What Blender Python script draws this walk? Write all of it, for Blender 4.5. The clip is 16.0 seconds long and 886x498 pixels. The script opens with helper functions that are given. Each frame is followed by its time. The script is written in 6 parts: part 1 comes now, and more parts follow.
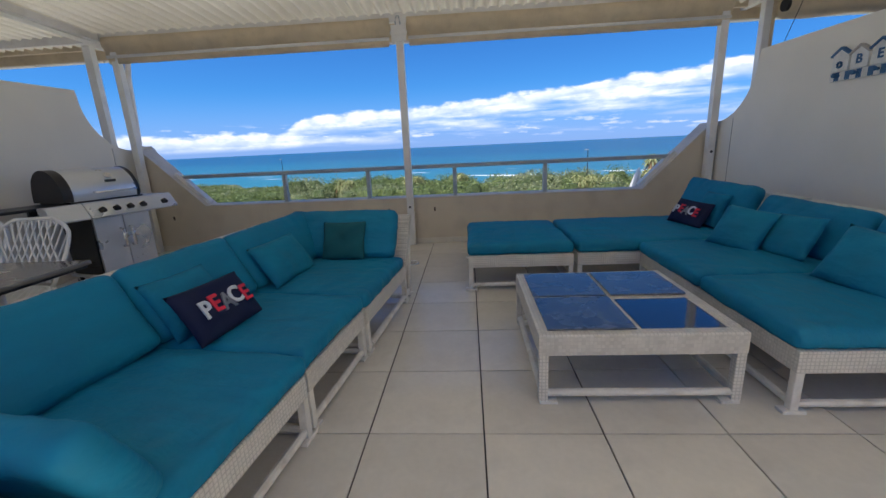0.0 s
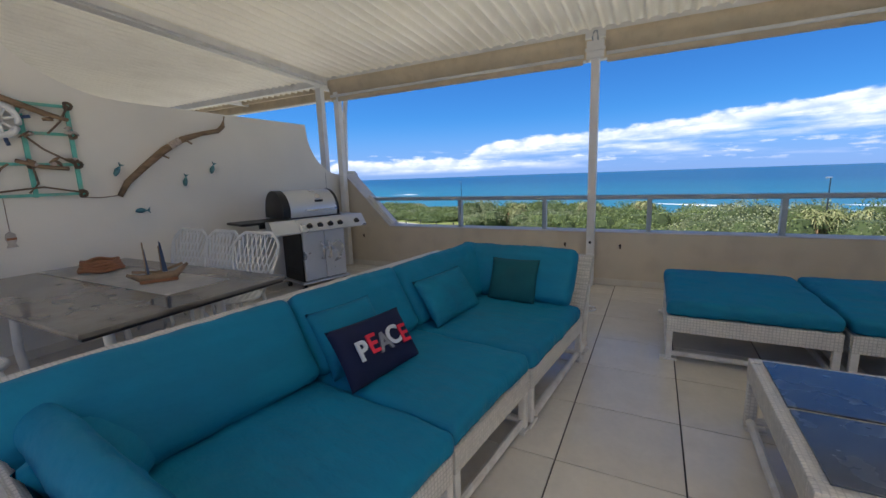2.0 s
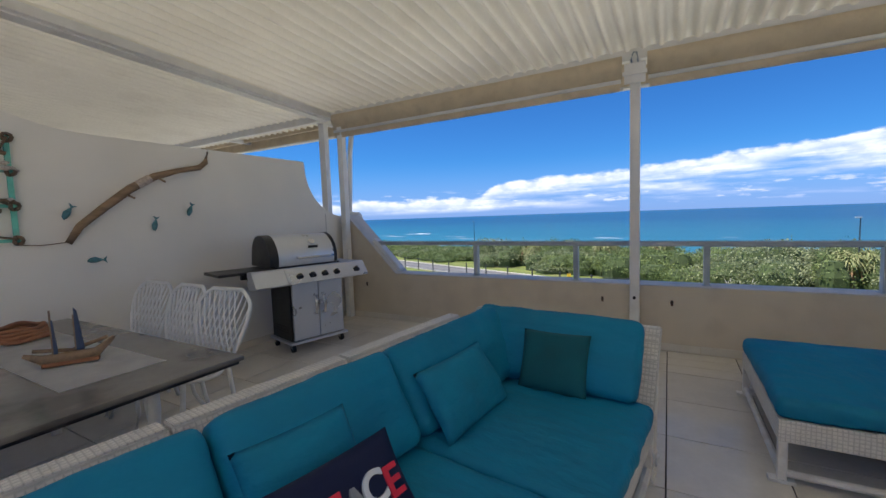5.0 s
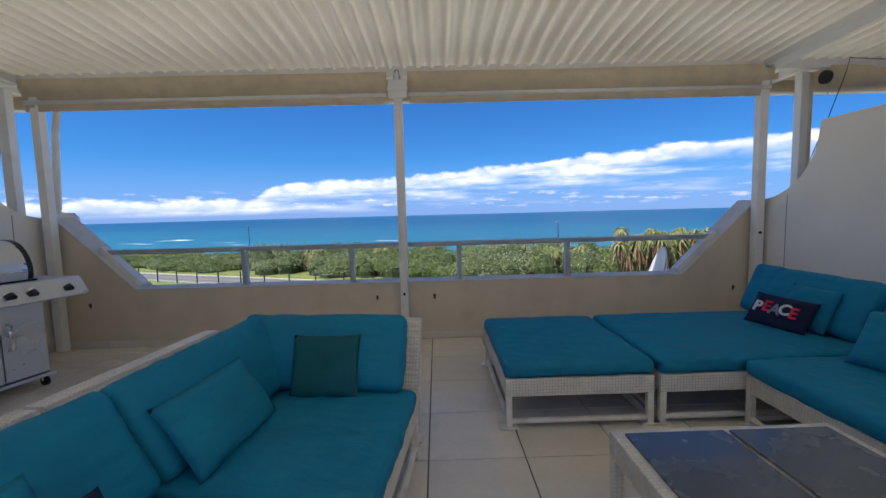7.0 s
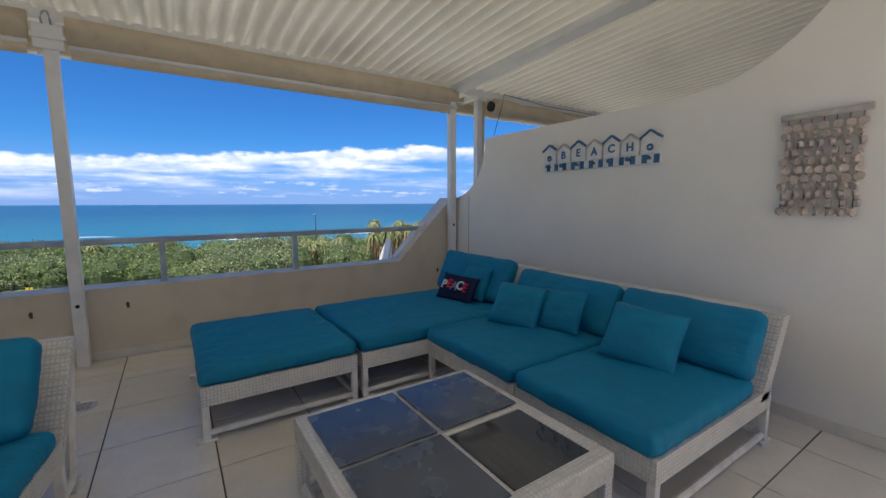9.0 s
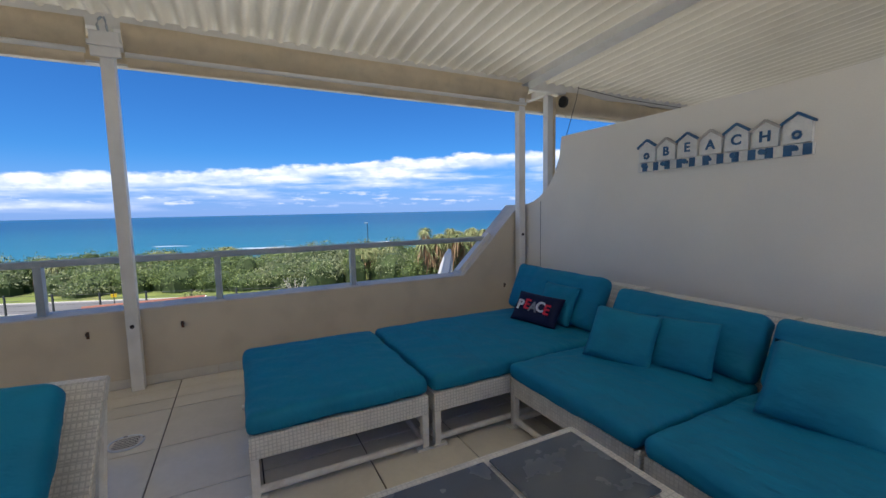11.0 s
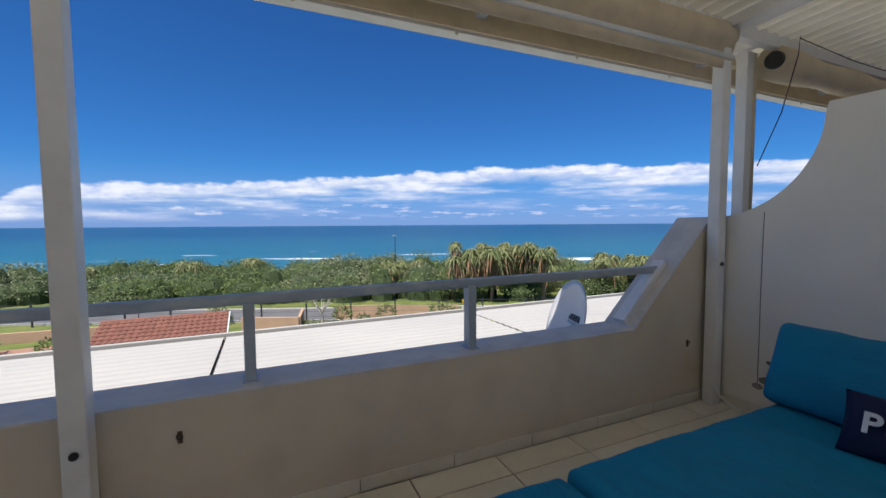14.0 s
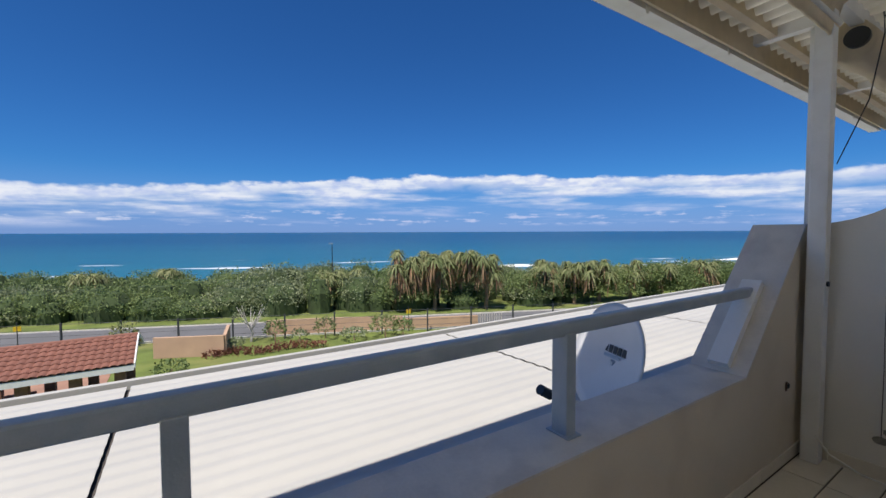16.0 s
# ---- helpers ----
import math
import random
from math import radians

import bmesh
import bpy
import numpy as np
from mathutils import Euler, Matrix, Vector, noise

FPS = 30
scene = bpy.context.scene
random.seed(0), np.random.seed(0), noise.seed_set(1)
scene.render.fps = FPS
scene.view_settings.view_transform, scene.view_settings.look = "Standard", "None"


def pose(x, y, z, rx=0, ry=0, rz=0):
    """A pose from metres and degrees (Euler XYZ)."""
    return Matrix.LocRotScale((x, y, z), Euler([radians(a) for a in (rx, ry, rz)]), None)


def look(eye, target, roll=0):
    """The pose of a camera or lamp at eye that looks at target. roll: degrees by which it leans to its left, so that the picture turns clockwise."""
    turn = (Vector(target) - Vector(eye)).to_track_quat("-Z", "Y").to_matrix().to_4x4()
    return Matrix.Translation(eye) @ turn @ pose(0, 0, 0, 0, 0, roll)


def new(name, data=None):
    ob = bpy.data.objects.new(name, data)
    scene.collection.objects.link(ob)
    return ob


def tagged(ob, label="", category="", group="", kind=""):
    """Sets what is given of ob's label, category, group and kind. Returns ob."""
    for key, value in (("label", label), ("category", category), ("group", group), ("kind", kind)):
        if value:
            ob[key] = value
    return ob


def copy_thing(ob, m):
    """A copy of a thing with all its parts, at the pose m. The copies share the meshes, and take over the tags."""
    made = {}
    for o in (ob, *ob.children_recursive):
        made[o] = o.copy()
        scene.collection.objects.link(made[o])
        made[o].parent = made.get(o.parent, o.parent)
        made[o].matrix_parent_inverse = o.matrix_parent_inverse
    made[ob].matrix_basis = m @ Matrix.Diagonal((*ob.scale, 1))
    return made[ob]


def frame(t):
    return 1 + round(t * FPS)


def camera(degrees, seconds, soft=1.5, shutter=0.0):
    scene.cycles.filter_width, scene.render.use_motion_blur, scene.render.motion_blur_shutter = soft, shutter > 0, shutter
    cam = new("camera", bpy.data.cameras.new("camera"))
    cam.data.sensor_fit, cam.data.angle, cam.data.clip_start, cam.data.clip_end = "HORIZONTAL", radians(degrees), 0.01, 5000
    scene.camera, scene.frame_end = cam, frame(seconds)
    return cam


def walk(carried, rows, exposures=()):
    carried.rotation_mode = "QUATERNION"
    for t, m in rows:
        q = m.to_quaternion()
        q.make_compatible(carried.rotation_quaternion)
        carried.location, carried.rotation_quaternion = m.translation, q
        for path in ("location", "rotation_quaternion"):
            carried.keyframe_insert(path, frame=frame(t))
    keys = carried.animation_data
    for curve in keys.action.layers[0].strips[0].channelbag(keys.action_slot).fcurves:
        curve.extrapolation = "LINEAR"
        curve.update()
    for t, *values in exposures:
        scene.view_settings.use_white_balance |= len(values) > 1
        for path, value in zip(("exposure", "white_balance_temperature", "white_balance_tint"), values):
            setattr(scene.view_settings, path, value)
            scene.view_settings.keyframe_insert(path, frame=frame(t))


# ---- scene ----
cam = camera(94.9, 16.0)
PATH = [
    (0, (0.025, -0.047, 1.443), (-0.11, 1.887, 0.951), -2.7),
    (0.5, (0.002, 0.054, 1.437), (-0.212, 1.987, 0.972), -2.7),
    (1, (-0.074, 0.197, 1.463), (-0.452, 2.113, 1.03), -2.5),
    (1.5, (-0.115, 0.281, 1.462), (-0.728, 2.144, 1.07), -2.3),
    (2, (-0.14, 0.398, 1.489), (-1.049, 2.145, 1.139), -2.0),
    (2.5, (-0.127, 0.533, 1.51), (-1.33, 2.101, 1.201), -2.1),
    (3, (-0.222, 0.732, 1.502), (-1.632, 2.128, 1.246), -2.1),
    (3.2, (-0.281, 0.786, 1.504), (-1.736, 2.14, 1.271), -2.2),
    (3.7, (-0.391, 0.91, 1.509), (-1.863, 2.248, 1.299), -2.1),
    (4.25, (-0.476, 1.034, 1.515), (-1.812, 2.508, 1.331), -2.0),
    (4.8, (-0.525, 1.119, 1.521), (-1.603, 2.792, 1.355), -2.0),
    (5.3, (-0.539, 1.166, 1.526), (-1.337, 2.992, 1.374), -1.8),
    (5.5, (-0.532, 1.169, 1.52), (-1.219, 3.041, 1.366), -1.6),
    (6, (-0.488, 1.198, 1.516), (-0.926, 3.143, 1.355), -1.7),
    (6.5, (-0.484, 1.185, 1.52), (-0.684, 3.168, 1.353), -1.6),
    (7, (-0.445, 1.169, 1.513), (-0.418, 3.161, 1.341), -1.5),
    (7.5, (-0.358, 1.1, 1.522), (-0.066, 3.07, 1.334), -1.2),
    (8, (-0.266, 0.992, 1.532), (0.339, 2.887, 1.321), -0.8),
    (8.5, (-0.194, 0.955, 1.511), (0.718, 2.723, 1.3), -0.3),
    (8.7, (-0.129, 0.983, 1.515), (0.877, 2.699, 1.292), -0.2),
    (9.25, (-0.039, 1.035, 1.518), (1.103, 2.665, 1.298), -0.4),
    (9.75, (0.034, 1.119, 1.524), (1.193, 2.739, 1.312), -0.6),
    (10.25, (0.077, 1.244, 1.53), (1.166, 2.911, 1.323), -0.8),
    (10.8, (0.086, 1.445, 1.537), (1.036, 3.193, 1.334), -1.0),
    (11, (0.019, 1.605, 1.532), (0.914, 3.383, 1.343), -1.2),
    (11.5, (-0.01, 1.926, 1.541), (0.743, 3.769, 1.359), -1.8),
    (12, (0.005, 2.287, 1.534), (0.679, 4.162, 1.365), -2.1),
    (12.5, (-0.058, 2.67, 1.539), (0.607, 4.549, 1.381), -1.9),
    (13, (-0.099, 3.027, 1.539), (0.595, 4.898, 1.397), -1.5),
    (13.5, (-0.072, 3.417, 1.54), (0.669, 5.27, 1.41), -1.0),
    (14, (-0.098, 3.781, 1.542), (0.71, 5.606, 1.42), -0.4),
    (14.5, (-0.161, 4.157, 1.549), (0.745, 5.936, 1.434), 0.2),
    (15, (-0.116, 4.47, 1.561), (0.865, 6.209, 1.452), -0.1),
    (15.5, (-0.123, 4.818, 1.543), (0.948, 6.505, 1.447), 0.2),
    (16, (-0.16, 5.066, 1.549), (0.927, 6.742, 1.461), -0.2),
]
walk(cam, [(t, look(eye, target, roll)) for t, eye, target, roll in PATH],
     [(0, 0.80), (8.5, 0.72), (11.0, 0.76), (13.0, 0.56), (16.0, 0.28)])

# ---------------------------------------------------------------- light
SUN_EL, SUN_AZ = radians(66), radians(-127)   # from behind and to one side of the terrace
world = bpy.data.worlds.new("sky")
scene.world = world
world.use_nodes = True


def build_sky(nt):
    nt.nodes.clear()
    N, L = nt.nodes, nt.links

    def math(op, a, b=None, c=None):
        n = N.new("ShaderNodeMath")
        n.operation = op
        for i, v in enumerate((a, b, c)):
            if v is None:
                continue
            if isinstance(v, (int, float)):
                n.inputs[i].default_value = v
            else:
                L.new(v, n.inputs[i])
        return n.outputs[0]

    def rng(v, a, b, c, d, kind="SMOOTHSTEP"):
        n = N.new("ShaderNodeMapRange")
        n.interpolation_type = kind
        L.new(v, n.inputs[0])
        for i, q in enumerate((a, b, c, d)):
            n.inputs[i + 1].default_value = q
        return n.outputs[0]

    def mixc(f, a, b, blend="MIX"):
        n = N.new("ShaderNodeMix")
        n.data_type, n.blend_type = "RGBA", blend
        if isinstance(f, (int, float)):
            n.inputs[0].default_value = f
        else:
            L.new(f, n.inputs[0])
        for i, v in ((6, a), (7, b)):
            if isinstance(v, tuple):
                n.inputs[i].default_value = (*v, 1)
            else:
                L.new(v, n.inputs[i])
        return n.outputs[2]

    def noise_at(vec, scale, detail, rough=0.55):
        n = N.new("ShaderNodeTexNoise")
        n.inputs["Scale"].default_value, n.inputs["Detail"].default_value = scale, detail
        n.inputs["Roughness"].default_value = rough
        L.new(vec, n.inputs["Vector"])
        return n.outputs[0]

    sky = N.new("ShaderNodeTexSky")
    sky.sky_type, sky.sun_disc = "NISHITA", False
    sky.sun_elevation, sky.sun_rotation = SUN_EL, SUN_AZ
    sky.air_density, sky.dust_density, sky.ozone_density = 0.9, 0.15, 3.5
    co = N.new("ShaderNodeTexCoord")
    sep = N.new("ShaderNodeSeparateXYZ")
    L.new(co.outputs["Generated"], sep.inputs[0])
    az = math("ARCTAN2", sep.outputs[0], sep.outputs[1])
    el = math("ARCSINE", sep.outputs[2])
    cmb = N.new("ShaderNodeCombineXYZ")
    L.new(az, cmb.inputs[0])
    L.new(el, cmb.inputs[1])
    puff = N.new("ShaderNodeVectorMath")
    puff.operation = "MULTIPLY"
    puff.inputs[1].default_value = (1.0, 2.2, 1.0)
    L.new(cmb.outputs[0], puff.inputs[0])
    streak = N.new("ShaderNodeVectorMath")
    streak.operation = "MULTIPLY"
    streak.inputs[1].default_value = (1.0, 9.0, 1.0)
    L.new(cmb.outputs[0], streak.inputs[0])
    n_big = noise_at(puff.outputs[0], 9.0, 3)
    n_fine = noise_at(puff.outputs[0], 26.0, 6)
    n_str = noise_at(streak.outputs[0], 4.0, 6)
    n_st2 = noise_at(streak.outputs[0], 11.0, 5)
    # the bank of cloud: its upper edge climbs from the left
    top = math("ADD", rng(az, -0.41, 0.45, 0.072, 0.135, "LINEAR"), rng(az, 0.7, 1.3, 0.0, -0.022, "LINEAR"))
    top = math("ADD", top, math("MULTIPLY", math("SUBTRACT", n_big, 0.5), 0.035))
    top = math("ADD", top, math("MULTIPLY", math("SUBTRACT", n_fine, 0.5), 0.020))
    top = math("SUBTRACT", top, rng(az, -0.36, -0.43, 0.0, 0.028))
    depth = math("SUBTRACT", top, el)
    edge = rng(depth, 0.0, 0.010, 0.0, 1.0)
    body = rng(math("ADD", n_str, math("MULTIPLY", depth, -2.8)), 0.23, 0.54, 0.0, 1.0)
    rim = rng(depth, 0.010, 0.045, 1.0, 0.0)
    bank = math("MULTIPLY", edge, math("MAXIMUM", body, math("MULTIPLY", rim, 0.92)))
    # low broken puffs above the horizon
    low = math("MULTIPLY", rng(math("ADD", math("MULTIPLY", n_st2, 0.6), math("MULTIPLY", n_fine, 0.4)), 0.52, 0.62, 0.0, 1.0),
               math("MULTIPLY", rng(el, 0.008, 0.02, 0.0, 1.0), rng(el, 0.035, 0.065, 1.0, 0.0)))
    cover = math("MAXIMUM", bank, math("MULTIPLY", low, 0.9))
    cover = math("MULTIPLY", cover, rng(el, 0.004, 0.022, 0.0, 1.0))
    tint = mixc(1.0, sky.outputs[0], (0.25, 0.70, 1.25), "MULTIPLY")
    haze = mixc(rng(el, 0.0, 0.14, 0.62, 0.0), tint, (2.8, 3.8, 9.0))
    shade = mixc(rng(n_fine, 0.35, 0.6, 0.0, 1.0), (6.8, 7.8, 10.8), (10.2, 10.6, 11.6))
    shade = mixc(rng(depth, 0.04, 0.10, 0.0, 0.7), shade, (4.6, 5.8, 10.0))
    both = mixc(cover, haze, shade)
    bg = N.new("ShaderNodeBackground")
    bg.inputs[1].default_value = 0.066
    L.new(both, bg.inputs[0])
    out = N.new("ShaderNodeOutputWorld")
    L.new(bg.outputs[0], out.inputs[0])


build_sky(world.node_tree)
sun_data = bpy.data.lights.new("sun", "SUN")
sun_data.energy, sun_data.angle, sun_data.color = 4.9, radians(0.53), (1.0, 0.94, 0.86)
sun = new("sun", sun_data)
sun.matrix_world = look((0, 0, 0), (-math.sin(SUN_AZ) * math.cos(SUN_EL), -math.cos(SUN_AZ) * math.cos(SUN_EL), -math.sin(SUN_EL)))


# ---------------------------------------------------------------- materials
def material(name, colour, rough=0.5, metal=0.0, vary=0.06, scale=6.0, fine=90.0, bump=0.05, depth=0.004,
             translucent=0.0, weave=0.0, stain=None, stain_scale=2.0, stain_amount=0.5, coat=0.0, random_tone=0.0, stretch=None, spec=0.5):
    m = bpy.data.materials.new(name)
    m.use_nodes = True
    nt = m.node_tree
    N, L = nt.nodes, nt.links
    b = N["Principled BSDF"]
    b.inputs["Roughness"].default_value, b.inputs["Metallic"].default_value = rough, metal
    b.inputs["Coat Weight"].default_value = coat
    b.inputs["Specular IOR Level"].default_value = spec
    co = N.new("ShaderNodeTexCoord")
    vec = co.outputs["Object"]
    if stretch:
        vm = N.new("ShaderNodeVectorMath")
        vm.operation = "MULTIPLY"
        vm.inputs[1].default_value = stretch
        L.new(vec, vm.inputs[0])
        vec = vm.outputs[0]

    def tex(s, d=4):
        n = N.new("ShaderNodeTexNoise")
        n.inputs["Scale"].default_value, n.inputs["Detail"].default_value = s, d
        L.new(vec, n.inputs["Vector"])
        return n.outputs[0]

    def ranged(v, lo, hi, a, c):
        n = N.new("ShaderNodeMapRange")
        for i, q in enumerate((lo, hi, a, c)):
            n.inputs[i + 1].default_value = q
        L.new(v, n.inputs[0])
        return n.outputs[0]

    big, small = tex(scale), tex(fine, 3)
    add = N.new("ShaderNodeMath")
    add.operation = "MULTIPLY_ADD"
    L.new(small, add.inputs[0])
    add.inputs[1].default_value = 0.4
    L.new(big, add.inputs[2])
    f = ranged(add.outputs[0], 0.35, 1.05, 1 - vary * 2, 1 + vary * 2)
    if random_tone:
        info = N.new("ShaderNodeObjectInfo")
        r = ranged(info.outputs["Random"], 0, 1, 1 - random_tone, 1 + random_tone)
        mm = N.new("ShaderNodeMath")
        mm.operation = "MULTIPLY"
        L.new(f, mm.inputs[0])
        L.new(r, mm.inputs[1])
        f = mm.outputs[0]
    mul = N.new("ShaderNodeVectorMath")
    mul.operation = "SCALE"
    mul.inputs[0].default_value = colour
    L.new(f, mul.inputs["Scale"])
    col = mul.outputs[0]
    if stain:
        mx = N.new("ShaderNodeMix")
        mx.data_type = "RGBA"
        L.new(ranged(tex(stain_scale, 6), 0.5, 0.68, 0, stain_amount), mx.inputs[0])
        L.new(col, mx.inputs[6])
        mx.inputs[7].default_value = (*stain, 1)
        col = mx.outputs[2]
    L.new(col, b.inputs["Base Color"])
    L.new(ranged(big, 0.3, 0.7, max(rough - 0.06, 0.02), min(rough + 0.08, 1)), b.inputs["Roughness"])
    height = small
    if weave:
        parts = []
        for axis in (0, 1):
            w = N.new("ShaderNodeTexChecker")
            w.inputs["Scale"].default_value = weave
            L.new(co.outputs["Object"], w.inputs["Vector"])
            parts.append(w.outputs["Fac"])
        wave = N.new("ShaderNodeTexVoronoi")
        wave.distance = "CHEBYCHEV"
        wave.inputs["Scale"].default_value, wave.inputs["Randomness"].default_value = weave, 0.1
        L.new(co.outputs["Object"], wave.inputs["Vector"])
        mixh = N.new("ShaderNodeMath")
        mixh.operation = "MULTIPLY_ADD"
        L.new(parts[0], mixh.inputs[0])
        mixh.inputs[1].default_value = 0.25
        inv = N.new("ShaderNodeMath")
        inv.operation = "SUBTRACT"
        inv.inputs[0].default_value = 1.0
        L.new(wave.outputs["Distance"], inv.inputs[1])
        L.new(inv.outputs[0], mixh.inputs[2])
        height = mixh.outputs[0]
        # recess shade between the strands is put into the base colour
        gap = N.new("ShaderNodeVectorMath")
        gap.operation = "SCALE"
        L.new(col, gap.inputs[0])
        L.new(ranged(wave.outputs["Distance"], 0.30, 0.50, 1.0, 0.70), gap.inputs["Scale"])
        L.new(gap.outputs[0], b.inputs["Base Color"])
    bp = N.new("ShaderNodeBump")
    bp.inputs["Strength"].default_value, bp.inputs["Distance"].default_value = min(1, bump * 6), depth
    L.new(height, bp.inputs["Height"])
    L.new(bp.outputs[0], b.inputs["Normal"])
    if translucent:
        tr = N.new("ShaderNodeBsdfTranslucent")
        L.new(col, tr.inputs[0])
        ms = N.new("ShaderNodeMixShader")
        ms.inputs[0].default_value = translucent
        L.new(b.outputs[0], ms.inputs[1])
        L.new(tr.outputs[0], ms.inputs[2])
        L.new(ms.outputs[0], N["Material Output"].inputs[0])
    return m


M_PLASTER = material("wall_plaster", (0.80, 0.77, 0.71), 0.8, vary=0.03, scale=1.5, fine=140, bump=0.06, depth=0.003)
M_PARAPET = material("cream_plaster", (0.66, 0.58, 0.46), 0.75, vary=0.04, scale=2, fine=120, bump=0.08, depth=0.003, stain=(0.45, 0.38, 0.3), stain_scale=3, stain_amount=0.25)
M_SILL = material("sill_paint", (0.66, 0.62, 0.56), 0.55, vary=0.06, scale=5, fine=80, bump=0.05, stain=(0.4, 0.38, 0.36), stain_scale=6, stain_amount=0.35)
M_WHITE = material("white_paint", (0.78, 0.78, 0.77), 0.4, vary=0.03, scale=6, fine=120, bump=0.02, stain=(0.5, 0.46, 0.4), stain_scale=5, stain_amount=0.2)
M_GREYPAINT = material("grey_paint", (0.34, 0.40, 0.46), 0.38, vary=0.05, scale=8, fine=150, bump=0.03, stain=(0.6, 0.62, 0.64), stain_scale=9, stain_amount=0.3)
M_ROOF = material("roof_sheet", (0.76, 0.73, 0.63), 0.36, vary=0.05, scale=0.8, fine=30, bump=0.02, translucent=0.078, stain=(0.42, 0.38, 0.30), stain_scale=1.6, stain_amount=0.22)
M_CANVAS = material("canvas", (0.70, 0.60, 0.44), 0.85, vary=0.08, scale=3, fine=200, bump=0.06, translucent=0.1, stain=(0.42, 0.34, 0.24), stain_scale=9, stain_amount=0.2)
M_TILE = material("floor_tile", (0.74, 0.69, 0.60), 0.12, vary=0.05, scale=2.5, fine=30, bump=0.01, depth=0.001, random_tone=0.05, stain=(0.48, 0.43, 0.36), stain_scale=3, stain_amount=0.25)
M_CEMENT = material("bare_cement", (0.22, 0.21, 0.19), 0.9, vary=0.2, scale=20, fine=120, bump=0.2)
M_GROUT_SHADE = material("grout", (0.07, 0.06, 0.055), 0.9, vary=0.1)
M_WICKER = material("white_wicker", (0.74, 0.71, 0.65), 0.5, vary=0.06, scale=12, fine=70, bump=0.16, depth=0.005, weave=48.0)
M_TUBE = material("white_tube", (0.76, 0.74, 0.69), 0.45, vary=0.06, scale=12, fine=60, bump=0.1, stain=(0.45, 0.33, 0.22), stain_scale=9, stain_amount=0.3)
M_TEAL = material("teal_canvas", (0.003, 0.19, 0.335), 0.66, vary=0.07, scale=4, fine=9, bump=0.08, depth=0.03, spec=0.3, stretch=(1.6, 0.7, 1.0))
M_TEAL2 = material("teal_pillow", (0.005, 0.19, 0.32), 0.75, vary=0.10, scale=5, fine=11, bump=0.12, depth=0.02, spec=0.3, stretch=(0.8, 1.0, 1.5))
M_TEALDARK = material("dark_teal_pillow", (0.006, 0.095, 0.125), 0.8, vary=0.12, scale=6, fine=400, bump=0.06, depth=0.001, spec=0.3)
M_NAVY = material("navy_cotton", (0.010, 0.016, 0.055), 0.85, vary=0.12, scale=8, fine=500, bump=0.06, depth=0.001, spec=0.3)
M_RED = material("red_felt", (0.72, 0.03, 0.07), 0.85)
M_PALE = material("pale_felt", (0.66, 0.70, 0.76), 0.85)
M_GREYF = material("grey_felt", (0.22, 0.24, 0.28), 0.85)
M_DARKGLASS = material("dark_glass", (0.012, 0.016, 0.03), 0.04, vary=0.02, bump=0.0, coat=0.5, spec=0.8)
M_DARKMATT = material("smoked_glass", (0.06, 0.08, 0.11), 0.24, vary=0.03, scale=7, bump=0.0, spec=0.9, coat=0.3)
M_STEEL = material("brushed_steel", (0.70, 0.73, 0.78), 0.30, 0.72, vary=0.02, scale=3, fine=40, bump=0.0, depth=0.0003)
M_CHROME = material("polished_steel", (0.8, 0.8, 0.82), 0.12, 1.0, vary=0.02, bump=0.0)
M_BLACK = material("black_enamel", (0.014, 0.015, 0.018), 0.35, vary=0.1, scale=8, bump=0.02)
M_RUBBER = material("black_rubber", (0.02, 0.02, 0.02), 0.7)
M_RUST = material("rusty_metal", (0.16, 0.09, 0.05), 0.7, 0.4, vary=0.2, scale=40)
M_STONE = material("slate_tabletop", (0.20, 0.185, 0.16), 0.12, vary=0.10, scale=3, fine=25, bump=0.02, depth=0.001, stain=(0.08, 0.075, 0.07), stain_scale=3.5, stain_amount=0.8)
M_CAST = material("white_cast_metal", (0.80, 0.80, 0.78), 0.4, vary=0.04, scale=14, fine=90, bump=0.06)
M_CLOTH = material("white_cloth", (0.84, 0.82, 0.78), 0.9, vary=0.06, scale=10, fine=300, bump=0.1)
M_WOOD = material("driftwood", (0.28, 0.19, 0.115), 0.75, vary=0.18, scale=9, fine=60, bump=0.15, stretch=(1, 0.25, 1), stain=(0.10, 0.065, 0.04), stain_scale=14, stain_amount=0.6)
M_WOODRED = material("red_wood", (0.30, 0.13, 0.06), 0.6, vary=0.15, scale=10, fine=60, bump=0.1)
M_TURQ = material("turquoise_paint", (0.14, 0.50, 0.42), 0.7, vary=0.14, scale=12, fine=80, bump=0.1, stain=(0.42, 0.36, 0.28), stain_scale=10, stain_amount=0.4)
M_ROPE = material("rope", (0.17, 0.12, 0.08), 0.9, vary=0.2, scale=40, fine=200, bump=0.2)
M_DARKROPE = material("dark_rope", (0.05, 0.05, 0.055), 0.9, vary=0.2, scale=40)
M_GREYWOOD = material("weathered_wood", (0.46, 0.43, 0.40), 0.8, vary=0.14, scale=14, fine=80, bump=0.1)
M_SEABLUE = material("navy_paint", (0.03, 0.06, 0.13), 0.6, vary=0.1, scale=12)
M_FISH = material("patina_metal", (0.10, 0.24, 0.26), 0.5, 0.4, vary=0.25, scale=30, bump=0.1)
M_SIGNBLUE = material("sign_blue", (0.035, 0.12, 0.25), 0.6, vary=0.1, scale=20)
M_SIGNWHITE = material("sign_white", (0.72, 0.72, 0.70), 0.65, vary=0.08, scale=20)
M_SHELL = material("shell", (0.50, 0.42, 0.36), 0.6, vary=0.2, scale=40, bump=0.1)
